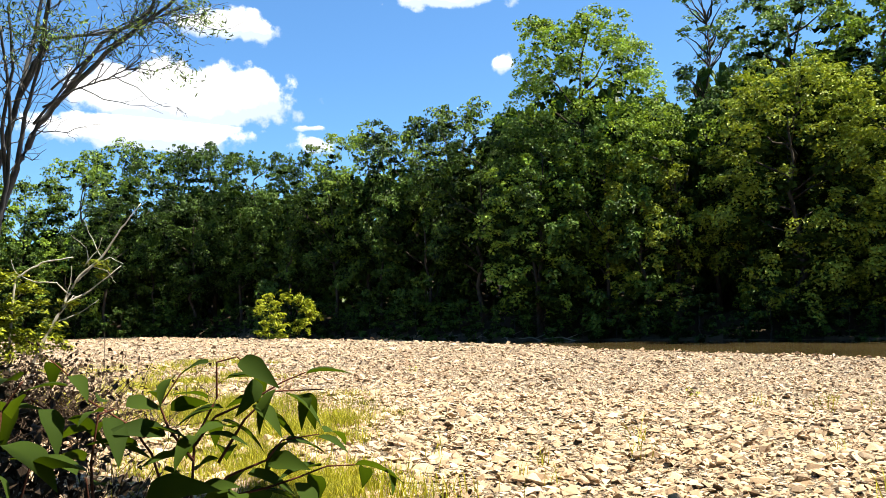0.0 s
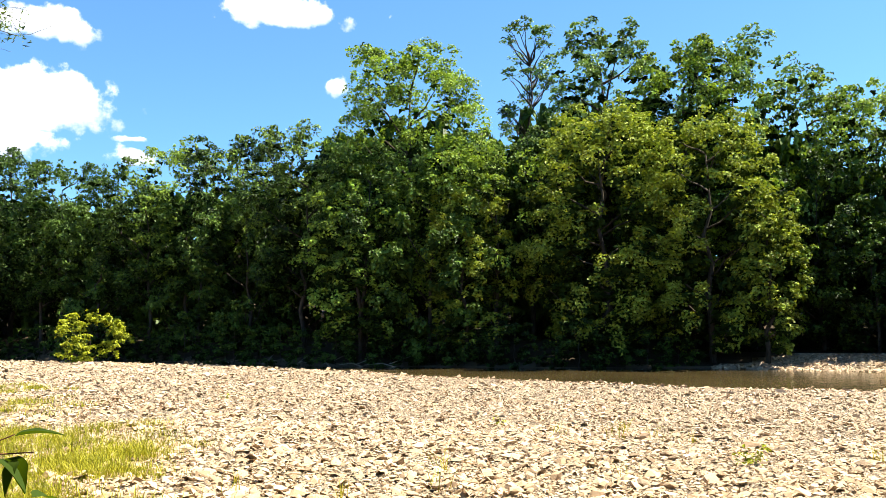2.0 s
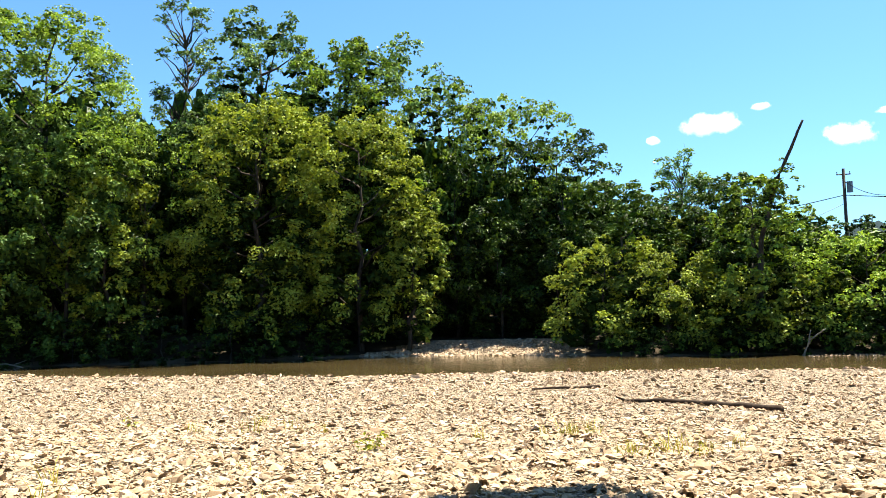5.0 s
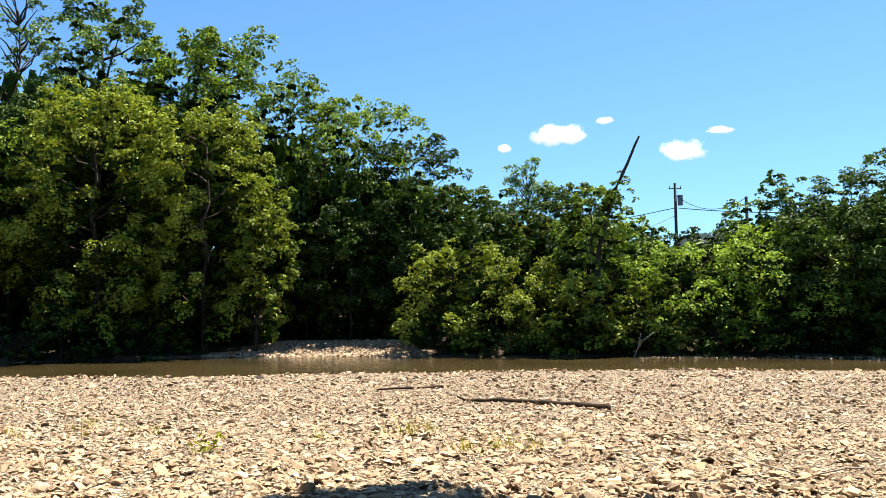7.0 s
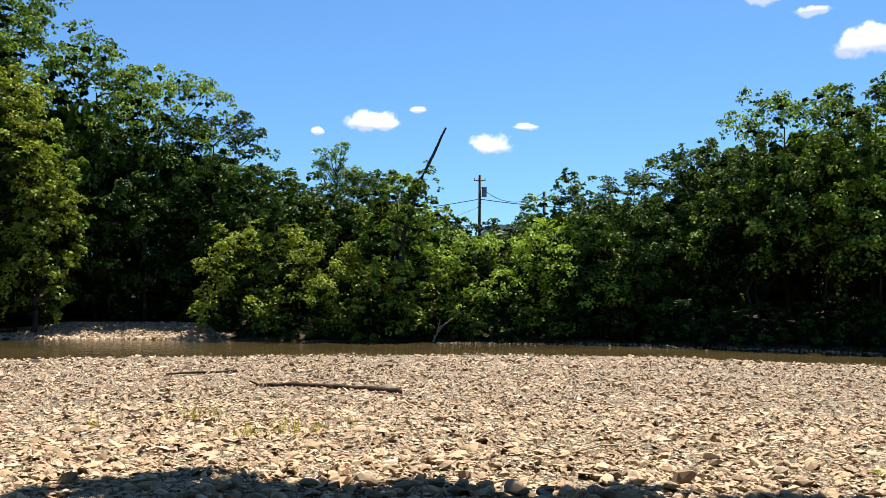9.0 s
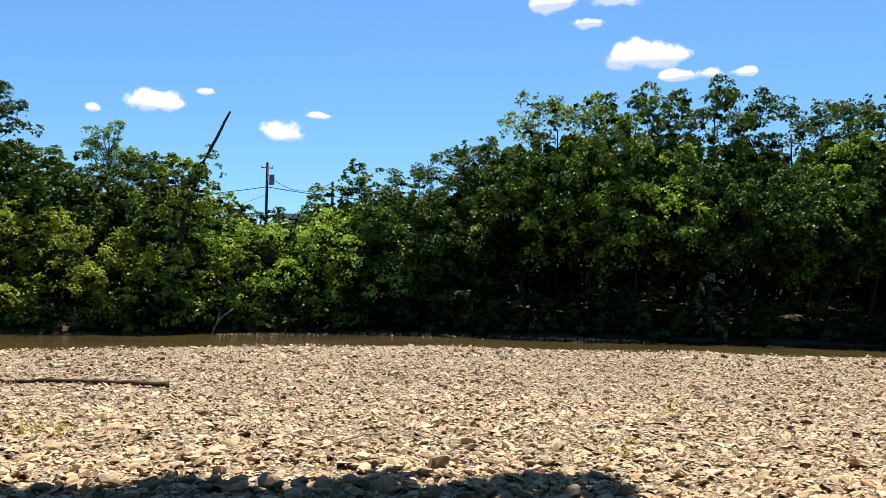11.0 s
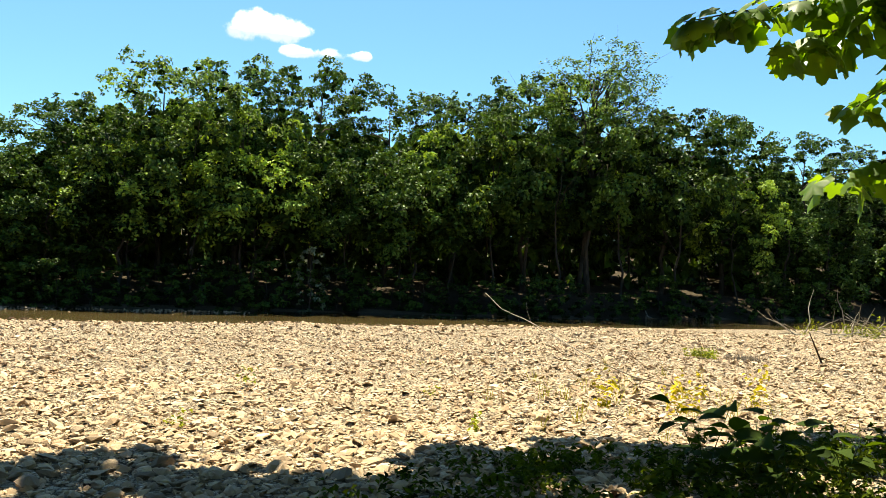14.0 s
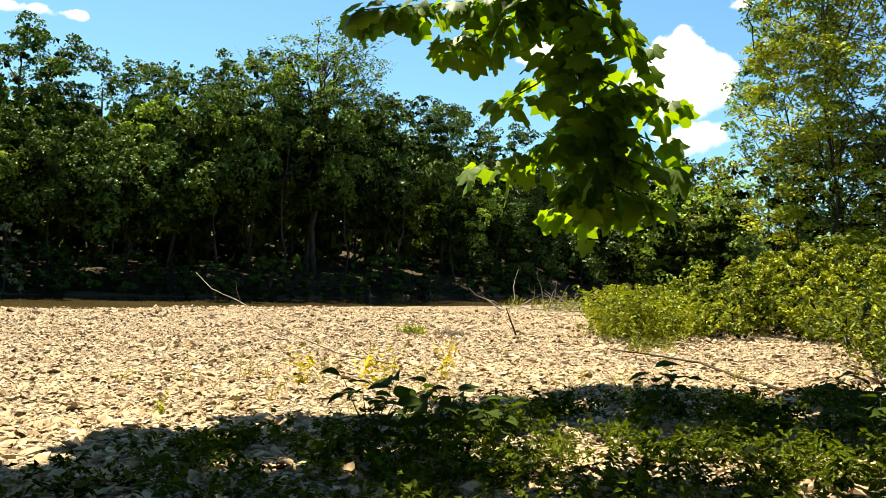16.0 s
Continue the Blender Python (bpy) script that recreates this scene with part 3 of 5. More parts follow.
def build_forest():
    rng = np.random.default_rng(77)
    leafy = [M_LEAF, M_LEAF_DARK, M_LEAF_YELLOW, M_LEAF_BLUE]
    firsts = {}

    def plant(kind, data, base_height, mat, turn, r, height, wide, name, label, group):
        x, y = polar(turn, r)
        spin = Matrix.Rotation(rng.uniform(0, 6.28), 4, "Z")
        s = height / base_height
        m = Matrix.Translation(on_ground(x, y, -0.05)) @ spin @ Matrix.Diagonal((s * wide, s * wide, s, 1))
        key = (kind, mat)
        if key not in firsts:
            firsts[key] = make_tree(name, data, leafy[mat], M_BARK, label, "tree" if name == "tree" else "shrub", m, group)
        else:
            c = firsts[key].copy()
            scene.collection.objects.link(c)
            c.matrix_basis = m
            for o in firsts[key].children:
                d = o.copy()
                scene.collection.objects.link(d)
                d.parent = c
        return

    # the tall rear row makes the skyline
    turn = -34.0
    while turn < 131:
        r = min(far_edge(turn), 95) + rng.uniform(7, 11) + (5 if abs(turn - 33) < 8 else 0)
        rise = 0.5 * skyline(turn) + 0.5 * min(skyline(turn - 2.2), skyline(turn), skyline(turn + 2.2))
        # single tall trees of their own stand here, with a gap between them
        if -0.5 < turn < 25.5:
            rise = min(rise, 12.8)
        top = r * math.tan(radians(rise)) + 1.55
        x, y = polar(turn, r)
        h = (top - float(ground_z(x, y))) * rng.uniform(0.98, 1.06)
        k = int(rng.integers(3))
        # leaf colours chosen by direction imitate the wood's lit and shaded sides
        mat = int(rng.choice([0, 1, 1, 1] if turn < -5 else [0, 0, 0, 3] if turn < 36 else [0, 1, 1, 3]))
        if h > 11:
            plant(("tall", k), TALL[k], 18, mat, turn, r, h, min(1.1, max(0.85, 15 / h)), "tree", "tall leafy deciduous tree in the riverside wood", "trees of the far bank")
        else:
            plant(("mid", k), MID[k], 10, mat, turn, r, h, 1.15, "tree", "leafy deciduous tree in the riverside wood", "trees of the far bank")
        turn += math.degrees(rng.uniform(4.2, 6.2) / r)
    # the depth of the wood behind, its shade put into the darker leaf colour
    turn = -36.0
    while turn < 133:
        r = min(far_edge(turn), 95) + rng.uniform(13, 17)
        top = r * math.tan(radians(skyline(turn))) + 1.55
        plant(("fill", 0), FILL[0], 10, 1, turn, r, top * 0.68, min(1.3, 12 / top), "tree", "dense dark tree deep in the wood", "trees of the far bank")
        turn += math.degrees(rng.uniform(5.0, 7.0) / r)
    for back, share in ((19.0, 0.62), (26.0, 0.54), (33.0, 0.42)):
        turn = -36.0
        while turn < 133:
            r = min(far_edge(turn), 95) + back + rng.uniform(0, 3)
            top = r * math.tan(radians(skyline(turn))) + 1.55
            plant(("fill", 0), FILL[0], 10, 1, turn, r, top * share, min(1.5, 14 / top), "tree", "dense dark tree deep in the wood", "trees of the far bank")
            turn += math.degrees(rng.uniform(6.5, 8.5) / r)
    # the front row hangs over the water
    turn = -34.0
    while turn < 128:
        r = min(far_edge(turn), 95) + rng.uniform(2.0, 4.5)
        top = r * math.tan(radians(skyline(turn))) + 1.55
        h = max(3.5, (top + 0.6) * rng.uniform(0.52, 0.80))
        # here too lit and shaded stretches are set through the leaf colour
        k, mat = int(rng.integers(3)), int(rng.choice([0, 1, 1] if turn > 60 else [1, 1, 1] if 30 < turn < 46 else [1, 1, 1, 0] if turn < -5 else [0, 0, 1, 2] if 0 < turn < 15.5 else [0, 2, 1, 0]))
        bar = abs(turn - 32.5) < 10
        # the thicket of sunlit bushes stands in front here
        if 40 < turn < 66:
            r, h = r + 7.5, h * 0.92
        if bar:
            h, r = h * 0.9, r + 6 * float(ease((turn - 23.0) / 7))
        open_below = 72 < turn < 118
        if open_below:
            h *= 1.12
        if 15.5 < turn < 28.5:
            # the two maples stand here
            turn += 2.0
            continue
        if not open_below:
            h *= 1.08
        if h > 14.5:
            plant(("tall", k), TALL[k], 18, mat, turn, r, h, 0.9, "tree", "leafy tree leaning over the river", "trees of the far bank")
            turn += math.degrees(rng.uniform(4.2, 6.0) / r)
            continue
        plant(("high", k) if open_below else ("mid", k), HIGH[k] if open_below else MID[k], 10, mat, turn, r, h, min(1.2, max(0.82, 9.0 / h)), "tree", "bushy young tree leaning over the river", "trees of the far bank")
        turn += math.degrees(rng.uniform(3.0, 5.0) / r)
    # scrub on the bank itself, the bank's shade put into its leaf colour
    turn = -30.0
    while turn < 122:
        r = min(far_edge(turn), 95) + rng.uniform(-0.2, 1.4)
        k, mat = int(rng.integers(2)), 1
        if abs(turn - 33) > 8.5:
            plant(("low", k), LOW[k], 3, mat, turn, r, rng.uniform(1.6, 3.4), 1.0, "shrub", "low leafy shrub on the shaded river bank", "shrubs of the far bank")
        turn += math.degrees(rng.uniform(1.5, 2.6) / r)


build_forest()


def bush(name, seed, turn, r, height, radius, leafy, label, category="shrub", leaves=None, leaf=0.27, group="", sparse=False, low=0.0, lean=0.0, bark=M_BARK, clumps=None, thick=0.016, inside=26, flat=0.8, belly=0.36):
    """A tree or bush of its own shape."""
    x, y = polar(turn, r)
    n = int(0.45 * (leaves or 300 * height * radius))
    data = tree_mesh(seed, height, radius, low, clumps or int(20 + 0.85 * height * radius), n, leaf, lean, sparse, thick=thick, flat=flat, inside=inside, belly=belly)
    return make_tree(name, data, leafy, bark, label, category, Matrix.Translation(on_ground(x, y, -0.05)), group)


# the thicket at the bend, yellow-green in the sun
bush("shrub", 101, 42.4, 57.4, 6.6, 4.4, M_LEAF_YELLOW, "broad sunlit willow bush beside the gravel spit", leaves=15000, leaf=0.22, inside=18, flat=0.9)
bush("shrub", 102, 46.6, 56.4, 5.2, 3.9, M_LEAF_YELLOW, "low yellow-green bush hanging over the water", leaves=12000, leaf=0.22, inside=18, flat=0.9)
bush("shrub", 103, 50.8, 56.0, 4.6, 3.7, M_LEAF_YELLOW, "rounded yellow-green bush at the waterline", leaves=12000, leaf=0.22, inside=18, flat=0.9)
bush("shrub", 104, 54.8, 57.6, 4.3, 3.6, M_LEAF_YELLOW, "leafy bush hanging over the waterline")
bush("shrub", 105, 58.5, 59.0, 6.2, 4.4, M_LEAF, "leafy bush at the bend of the river", leaves=11000, leaf=0.23, inside=16)
bush("shrub", 106, 63.8, 59.5, 7.6, 4.6, M_LEAF, "large green bush at the bend of the river", leaves=12000, leaf=0.23, inside=18)
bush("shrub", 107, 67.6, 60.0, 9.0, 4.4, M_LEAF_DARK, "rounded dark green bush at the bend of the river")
bush("tree", 108, 52.0, 56.0, 10.9, 2.9, M_LEAF, "vine-covered dead tree with leafy sides", "tree", 11000)
bush("tree", 109, 47.6, 74.0, 13.2, 2.9, M_LEAF_BLUE, "tall feathery blue-green tree behind the thicket", "tree", 11000, 0.27, sparse=True, low=4, clumps=60)
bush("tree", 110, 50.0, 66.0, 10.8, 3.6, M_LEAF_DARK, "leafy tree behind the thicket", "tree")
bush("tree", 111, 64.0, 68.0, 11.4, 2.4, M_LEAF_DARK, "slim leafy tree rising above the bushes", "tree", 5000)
# sunlit columns and crowns in the front of the wood
bush("tree", 112, 28.9, 60.0, 11.6, 2.6, M_LEAF_YELLOW, "sunlit yellow-green tree leaning out over the water", "tree", 12000, lean=0.05, low=1.0)
bush("tree", 113, 18.6, 60.5, 17.4, 5.2, M_LEAF_YELLOW, "large yellow-green maple in the front of the wood", "tree", 46000, 0.245, low=1.0, clumps=120, inside=20, flat=0.95, belly=0.46)
bush("tree", 114, 25.6, 60.5, 17.0, 4.6, M_LEAF_YELLOW, "tall yellow-green maple in the front of the wood", "tree", 36000, 0.245, low=1.0, clumps=105, inside=20, flat=0.9, belly=0.58)
bush("tree", 115, 5.4, 67.0, 23.6, 6.3, M_LEAF, "very tall spreading maple above the wood", "tree", 62000, 0.26, low=4, clumps=125, inside=12, flat=0.92, belly=0.45)
bush("tree", 130, 9.3, 61.0, 12.5, 3.4, M_LEAF_YELLOW, "yellow-green tree leaning from the shade of the wood", "tree", 17000, 0.245, low=1, inside=10, flat=0.95)
bush("tree", 131, 2.0, 62.5, 13.5, 4.2, M_LEAF, "leafy tree in the front of the wood", "tree", 16000, low=2)
bush("tree", 128, 18.8, 69.0, 25.6, 5.2, M_LEAF_BLUE, "tall dense grey-green tree above the wood", "tree", 30000, 0.29, low=8, clumps=70)
bush("tree", 129, 24.3, 68.0, 24.2, 5.4, M_LEAF, "tall leafy tree rising above the maples", "tree", 30000, 0.29, low=8, clumps=70)
bush("tree", 116, 75.5, 59.5, 9.6, 4.8, M_LEAF, "spreading sunlit tree in the front of the wood", "tree", 15000, low=4.4)
bush("tree", 117, 83.8, 59.5, 9.8, 5.2, M_LEAF, "spreading leafy tree in the front of the wood", "tree", 16000, low=4.4)
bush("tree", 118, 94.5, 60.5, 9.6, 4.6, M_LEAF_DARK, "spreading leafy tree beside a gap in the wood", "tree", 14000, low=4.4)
bush("tree", 119, 13.9, 72.0, 27.6, 2.9, M_LEAF_BLUE, "tall thin-leaved tree with bare branches showing", "tree", 9000, 0.30, sparse=True, low=11, clumps=44, thick=0.010)
bush("tree", 120, 106.2, 67.5, 19.6, 5.8, M_LEAF_BLUE, "open spreading tree with dark branches showing", "tree", 9500, 0.28, sparse=True, low=11, clumps=46, thick=0.014)
bush("tree", 121, 102.0, 67.0, 16.6, 3.6, M_LEAF_BLUE, "thin-leaved tree with pale branches showing", "tree", 8000, 0.28, sparse=True, low=8, clumps=36, thick=0.010)
bush("shrub", 122, -15.4, 75.5, 3.9, 3.1, M_WEED, "bright yellow-green bush standing at the water's edge", leaves=8000, leaf=0.24, inside=6)
bush("shrub", 123, 87.8, 55.6, 4.6, 1.1, M_PALE_LEAF, "pale drooping shrub at the foot of the dark bank", leaves=2600, leaf=0.16)
# the taller trees down the near bank
bush("tree", 124, 137.0, 50.0, 18.0, 3.2, M_LEAF_BLUE, "tall slim tree with loose grey-green foliage", "tree", 26000, 0.25, low=3, clumps=95, sparse=True, thick=0.006)
bush("tree", 125, 139.2, 46.0, 20.0, 4.0, M_WEED, "tall slim tree with sunlit yellow-green foliage", "tree", 30000, 0.25, low=2.0, clumps=105, sparse=True, thick=0.006)
bush("tree", 126, 142.5, 44.0, 20.0, 4.6, M_LEAF_YELLOW, "tall leafy tree with sunlit yellow-green foliage", "tree", 34000, 0.25, low=1.5, clumps=110, sparse=True, thick=0.006)
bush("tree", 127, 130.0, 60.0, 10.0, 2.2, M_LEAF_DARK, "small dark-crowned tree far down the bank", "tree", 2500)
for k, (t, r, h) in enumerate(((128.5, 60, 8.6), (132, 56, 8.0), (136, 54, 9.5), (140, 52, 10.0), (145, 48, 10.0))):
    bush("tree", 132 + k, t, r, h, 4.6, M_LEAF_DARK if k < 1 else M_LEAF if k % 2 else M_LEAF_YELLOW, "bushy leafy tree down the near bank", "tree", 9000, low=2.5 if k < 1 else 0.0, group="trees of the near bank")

for k in range(9):
    t = 131.0 + 1.9 * k
    bush("shrub", 160 + k, t, 34.5 + 2.0 * math.sin(k * 2.3), float(np.interp(t, [131, 136, 141, 147], [1.3, 2.9, 3.2, 3.4])), 1.6, M_WEED, "lush sunlit bush growing out of the weeds", leaves=9000, leaf=0.12, group="bushes of the green bank", inside=5)


# unseen trees added behind the camera to hold back light from the sky
def add_sky_blocking_woods():
    rng = np.random.default_rng(9)
    first = None
    for turn in (206, 216, 226, 236, 246, 256, 266, 276, 286):
        x, y = polar(turn, rng.uniform(11, 14))
        m = Matrix.Translation(on_ground(x, y)) @ Matrix.Rotation(rng.uniform(0, 6), 4, "Z") @ Matrix.Diagonal((1.25, 1.25, rng.uniform(1.5, 1.9), 1))
        if first is None:
            first = make_tree("tree", FILL[0], M_LEAF_DARK, M_BARK, "dense leafy tree added out of view to block sky light", "tree", m, "trees of the near bank")
        else:
            copy_thing(first, m)


add_sky_blocking_woods()

# ---- the dead stem, driftwood, poles and wires ----


def wooden(name, lines, mat, label, category, m=Matrix(), partname="stem", group=""):
    """Crooked wood: each line is points with a first and a last radius."""
    rng = np.random.default_rng(len(label) * 7 + len(lines))
    ob = thing(name, m, label, category, group)
    for k, (pts, r0, r1) in enumerate(lines):
        pts = np.asarray(pts, float)
        t = np.linspace(0, len(pts) - 1, (len(pts) - 1) * 5 + 1)
        fine = np.stack([np.interp(t, np.arange(len(pts)), pts[:, i]) for i in range(3)], 1)
        fine[1:-1] += rng.normal(0, min(max(r0 * 0.14, 0.004), 0.012), fine[1:-1].shape)
        part(partname if k == 0 else "branch", mesh_of(partname, *tube(fine, np.linspace(r0, r1, len(fine)), 7), mat, smooth=True), ob)
    return ob


wooden("snag", [([(44.2, 34.3, 0.0), (44.43, 34.09, 5.86), (45.04, 33.28, 9.42), (45.6, 32.5, 11.47), (46.07, 31.83, 13.29)], 0.19, 0.07), ([(45.2, 33.0, 10.1), (45.45, 32.55, 10.35), (45.6, 32.3, 10.2)], 0.05, 0.02)], M_BARK, "bare dead stem leaning out of the vines", "dead tree")
snag = bpy.data.objects["snag"]
vine_rng = np.random.default_rng(61)
vine_balls = [(44.5, 34.0, 6.5, 1.0), (44.7, 33.7, 7.6, 0.95), (44.8, 33.5, 8.5, 0.8), (45.0, 33.2, 9.3, 0.7), (45.15, 33.0, 10.0, 0.45), (45.4, 32.6, 10.3, 0.4), (45.55, 32.2, 9.6, 0.3), (45.7, 31.95, 9.0, 0.25), (44.9, 33.4, 9.3, 0.6), (45.3, 32.9, 10.9, 0.2)]
tagged(part("vine", mesh_of("vine", *clump_leaves(vine_rng, vine_balls, 1500, 0.2, 0.15), M_LEAF), snag, "vine leaves hanging from the stem"), kind="stuff")
wooden("dead_branch", [([(43.62, 30.98, -1.3), (43.93, 30.54, -0.23), (44.38, 29.88, 0.35)], 0.07, 0.03), ([(43.8, 30.7, -0.6), (44.0, 30.6, 0.3)], 0.05, 0.02)], M_DRY, "pale dead forked branch at the waterline", "branch")
wooden("log", [([(16.65, 17.01, -0.86), (17.05, 16.0, -0.80), (17.48, 14.99, -0.81), (17.55, 13.8, -0.78), (17.59, 12.62, -0.77)], 0.06, 0.095), ([(16.7, 16.9, -0.86), (16.45, 17.1, -0.72)], 0.04, 0.02)], M_DRIFT, "long dark driftwood log lying on the gravel", "log")
wooden("log", [([(17.6, 22.5, -0.95), (18.4, 22.2, -0.93), (19.0, 21.9, -0.96), (19.81, 21.62, -0.93)], 0.03, 0.06)], M_DRIFT, "short dark driftwood log lying on the gravel", "log")
wooden("branch", [([(25.11, -5.19, 1.15), (23.54, -5.43, 0.76), (21.43, -5.85, 0.53), (18.15, -6.54, -0.02), (17.9, -7.35, -0.34), (17.5, -8.46, -0.55)], 0.007, 0.016), ([(21.43, -5.85, 0.53), (21.45, -5.76, 0.8), (21.47, -5.72, 1.03)], 0.008, 0.004)], M_DRY, "long thin dry branch arching over the gravel", "branch")
wooden("branch", [([(18.73, -14.96, -0.42), (16.6, -14.7, -0.32), (14.56, -14.35, -0.25), (12.4, -13.3, -0.20), (10.45, -12.51, -0.15), (9.59, -13.57, -0.08)], 0.02, 0.035)], M_DRIFT, "long crooked branch trailing over the gravel", "branch")
wooden("branch", [([(12.52, 6.51, -0.50), (11.9, 5.8, -0.46), (11.35, 5.18, -0.44), (10.89, 4.34, -0.44)], 0.006, 0.010)], M_DRY, "thin dry stick lying across the gravel", "branch")
wooden("branch", [([(11.0, 4.3, -0.42), (11.4, 4.15, -0.36), (12.02, 4.12, -0.42)], 0.010, 0.016)], M_DRY, "short curved stick lying on the gravel", "branch")
wooden("stake", [([(25.9, -16.1, -0.85), (25.6, -15.6, -0.1), (25.5, -15.4, 0.25)], 0.035, 0.015)], M_DRIFT, "short broken stick standing in the gravel", "stick")
for k in range(9):
    t = (-7 + 2.3 * k) if k < 6 else (86 + 4 * k)
    x, y = polar(t, float(far_edge(t)) - 0.3)
    a = 0.6 * k
    wooden("dead_branch", [([(x, y, -1.25), (x + 1.1 * math.cos(a), y + 0.3, -0.95), (x + 2.4 * math.cos(a), y + 0.2, -1.05)], 0.05, 0.02), ([(x + 0.6 * math.cos(a), y, -1.0), (x + 1.0, y - 0.2, -0.45)], 0.03, 0.01)], M_DRY, "dead branch caught at the shaded waterline", "branch", group="driftwood of the far bank")


def utility_pole(x, y, foot, top, boxed):
    ob = thing("utility_pole", Matrix.Translation((x, y, foot)), "weathered wooden utility pole beyond the trees", "utility pole")
    h = top - foot
    part("post", mesh_of("post", *tube([(0, 0, 0), (0.05, 0, h * 0.5), (0.0, 0, h)], [0.24, 0.2, 0.17], 10), M_POLE, smooth=True), ob)
    if boxed:
        part("transformer", mesh_of("transformer", *tube([(0.36, -0.5, h - 2.9), (0.36, -0.5, h - 1.6)], [0.34, 0.34], 12), M_METAL), ob, "grey steel transformer can")
        part("crossarm", mesh_of("crossarm", *tube([(-0.5, 0.6, h - 0.7), (0.5, -0.6, h - 0.7)], [0.07, 0.07], 4), M_POLE), ob)
        for s in (-1, 1):
            part("insulator", mesh_of("insulator", *tube([(0.45 * s, -0.54 * s, h - 0.65), (0.45 * s, -0.54 * s, h - 0.35)], [0.06, 0.05], 6), M_METAL), ob)
    return ob


POLE_A, POLE_B = (92.4, 59.6), (88.0, 47.4)
utility_pole(*POLE_A, 0.5, 18.1, True)
utility_pole(*POLE_B, 0.5, 14.6, False)


def wire(a, b, sag, radius, label):
    t = np.linspace(0, 1, 14)[:, None]
    p = np.array(a) + (np.array(b) - np.array(a)) * t
    p[:, 2] -= sag * 4 * (t * (1 - t))[:, 0]
    ob = new("wire", mesh_of("wire", *tube(p, np.full(14, radius), 5), M_WIRE))
    tagged(ob, label, "cable")


wire((92.4, 59.6, 16.6), (88.0, 47.4, 14.5), 1.6, 0.035, "thin black wire hanging between two poles")
wire((92.4, 59.6, 14.9), (80.0, 20.0, 10.5), 0.8, 0.05, "black cable running down from the pole")
wire((92.4, 59.6, 14.9), (110.0, 120.0, 17.0), 1.0, 0.05, "black cable running off behind the trees")
wire((92.4, 59.6, 13.9), (75.0, 62.0, 8.0), 0.2, 0.03, "stay wire falling from the pole")


def far_hill():
    n = 260
    rng = np.random.default_rng(71)
    rows = []
    for i in range(n):
        t = 30 + 60 * i / (n - 1)
        top = 36 * math.exp(-((t - 62) / 11) ** 2) + 4 + 1.2 * math.sin(t * 2.1) + 0.8 * math.sin(t * 5.3) + rng.normal(0, 0.6)
        for r, z in ((330, 0.0), (360, top * 0.7), (390, top), (520, 0.0)):
            rows.append((*polar(t, r), z))
    i, j = np.meshgrid(np.arange(n - 1), np.arange(3), indexing="ij")
    q = np.stack([i * 4 + j, i * 4 + j + 1, (i + 1) * 4 + j + 1, (i + 1) * 4 + j], -1).reshape(-1, 4)
    tagged(new("backdrop", mesh_of("backdrop", rows, q, M_HILL, smooth=True)), "distant wooded hill, its haze painted in as blue", "hill", kind="structure")


far_hill()

# ---- plants close to the camera ----


def blade_mesh(name, mat, length, width, droop=0.25, cup=0.2, rows=11, tip=0.72):
    """A broad pointed leaf along +x, its stalk at the origin, top side up."""
    s = np.linspace(0, 1, rows + 1)
    # a rounded base, a drawn-out tip and a faintly waved edge
    half = width * 0.5 * np.sin(np.pi * s ** tip) ** 0.8 * (1 - 0.35 * s ** 3) * (1 + 0.05 * np.sin(s * 17.0))
    mid = np.stack([s * length, 0 * s, -droop * length * s ** 2], 1)
    v = np.concatenate([mid, mid + np.stack([0 * s, half, cup * half], 1), mid + np.stack([0 * s, -half, cup * half], 1)])
    n = rows + 1
    f = [(i, i + 1, n + i + 1, n + i) for i in range(rows)] + [(i + 1, i, 2 * n + i, 2 * n + i + 1) for i in range(rows)]
    return mesh_of(name, v, f, mat, smooth=True)


def lobed_mesh(name, mat, size, seed):
    """A five-lobed leaf with toothed edges, its stalk at the origin, pointing along +x."""
    rng = np.random.default_rng(seed)
    a = np.radians([-168, -140, -118, -100, -78, -62, -46, -28, -14, 0, 14, 28, 46, 62, 78, 100, 118, 140, 168])
    r = np.array([0.42, 0.62, 0.78, 0.66, 0.62, 0.92, 0.74, 0.66, 0.86, 1.05, 0.86, 0.66, 0.74, 0.92, 0.62, 0.66, 0.78, 0.62, 0.42]) * size * 0.55
    r = r * rng.uniform(0.95, 1.06, len(r))
    rim = np.stack([np.cos(a) * r + size * 0.25, np.sin(a) * r, -0.22 * r * np.abs(np.sin(a)) + rng.normal(0, 0.02 * size, len(a)) - 0.15 * np.maximum(0, np.cos(a)) * r], 1)
    v = np.vstack([[[size * 0.25, 0, 0.02 * size]], rim])
    f = [(0, i, i + 1) for i in range(1, len(a))]
    return mesh_of(name, v, f, mat, smooth=True)


def aim(at, way, roll=0.0, size=1.0):
    """The pose of a leaf at a place, pointing along way, its face as far up as that allows."""
    x = Vector(way).normalized()
    y = Vector((0, 0, 1)).cross(x)
    y = y.normalized() if y.length > 1e-3 else Vector((0, 1, 0))
    z = x.cross(y)
    m = Matrix((x, y, z)).transposed().to_4x4()
    return Matrix.Translation(at) @ m @ Matrix.Rotation(roll, 4, "X") @ Matrix.Scale(size, 4)


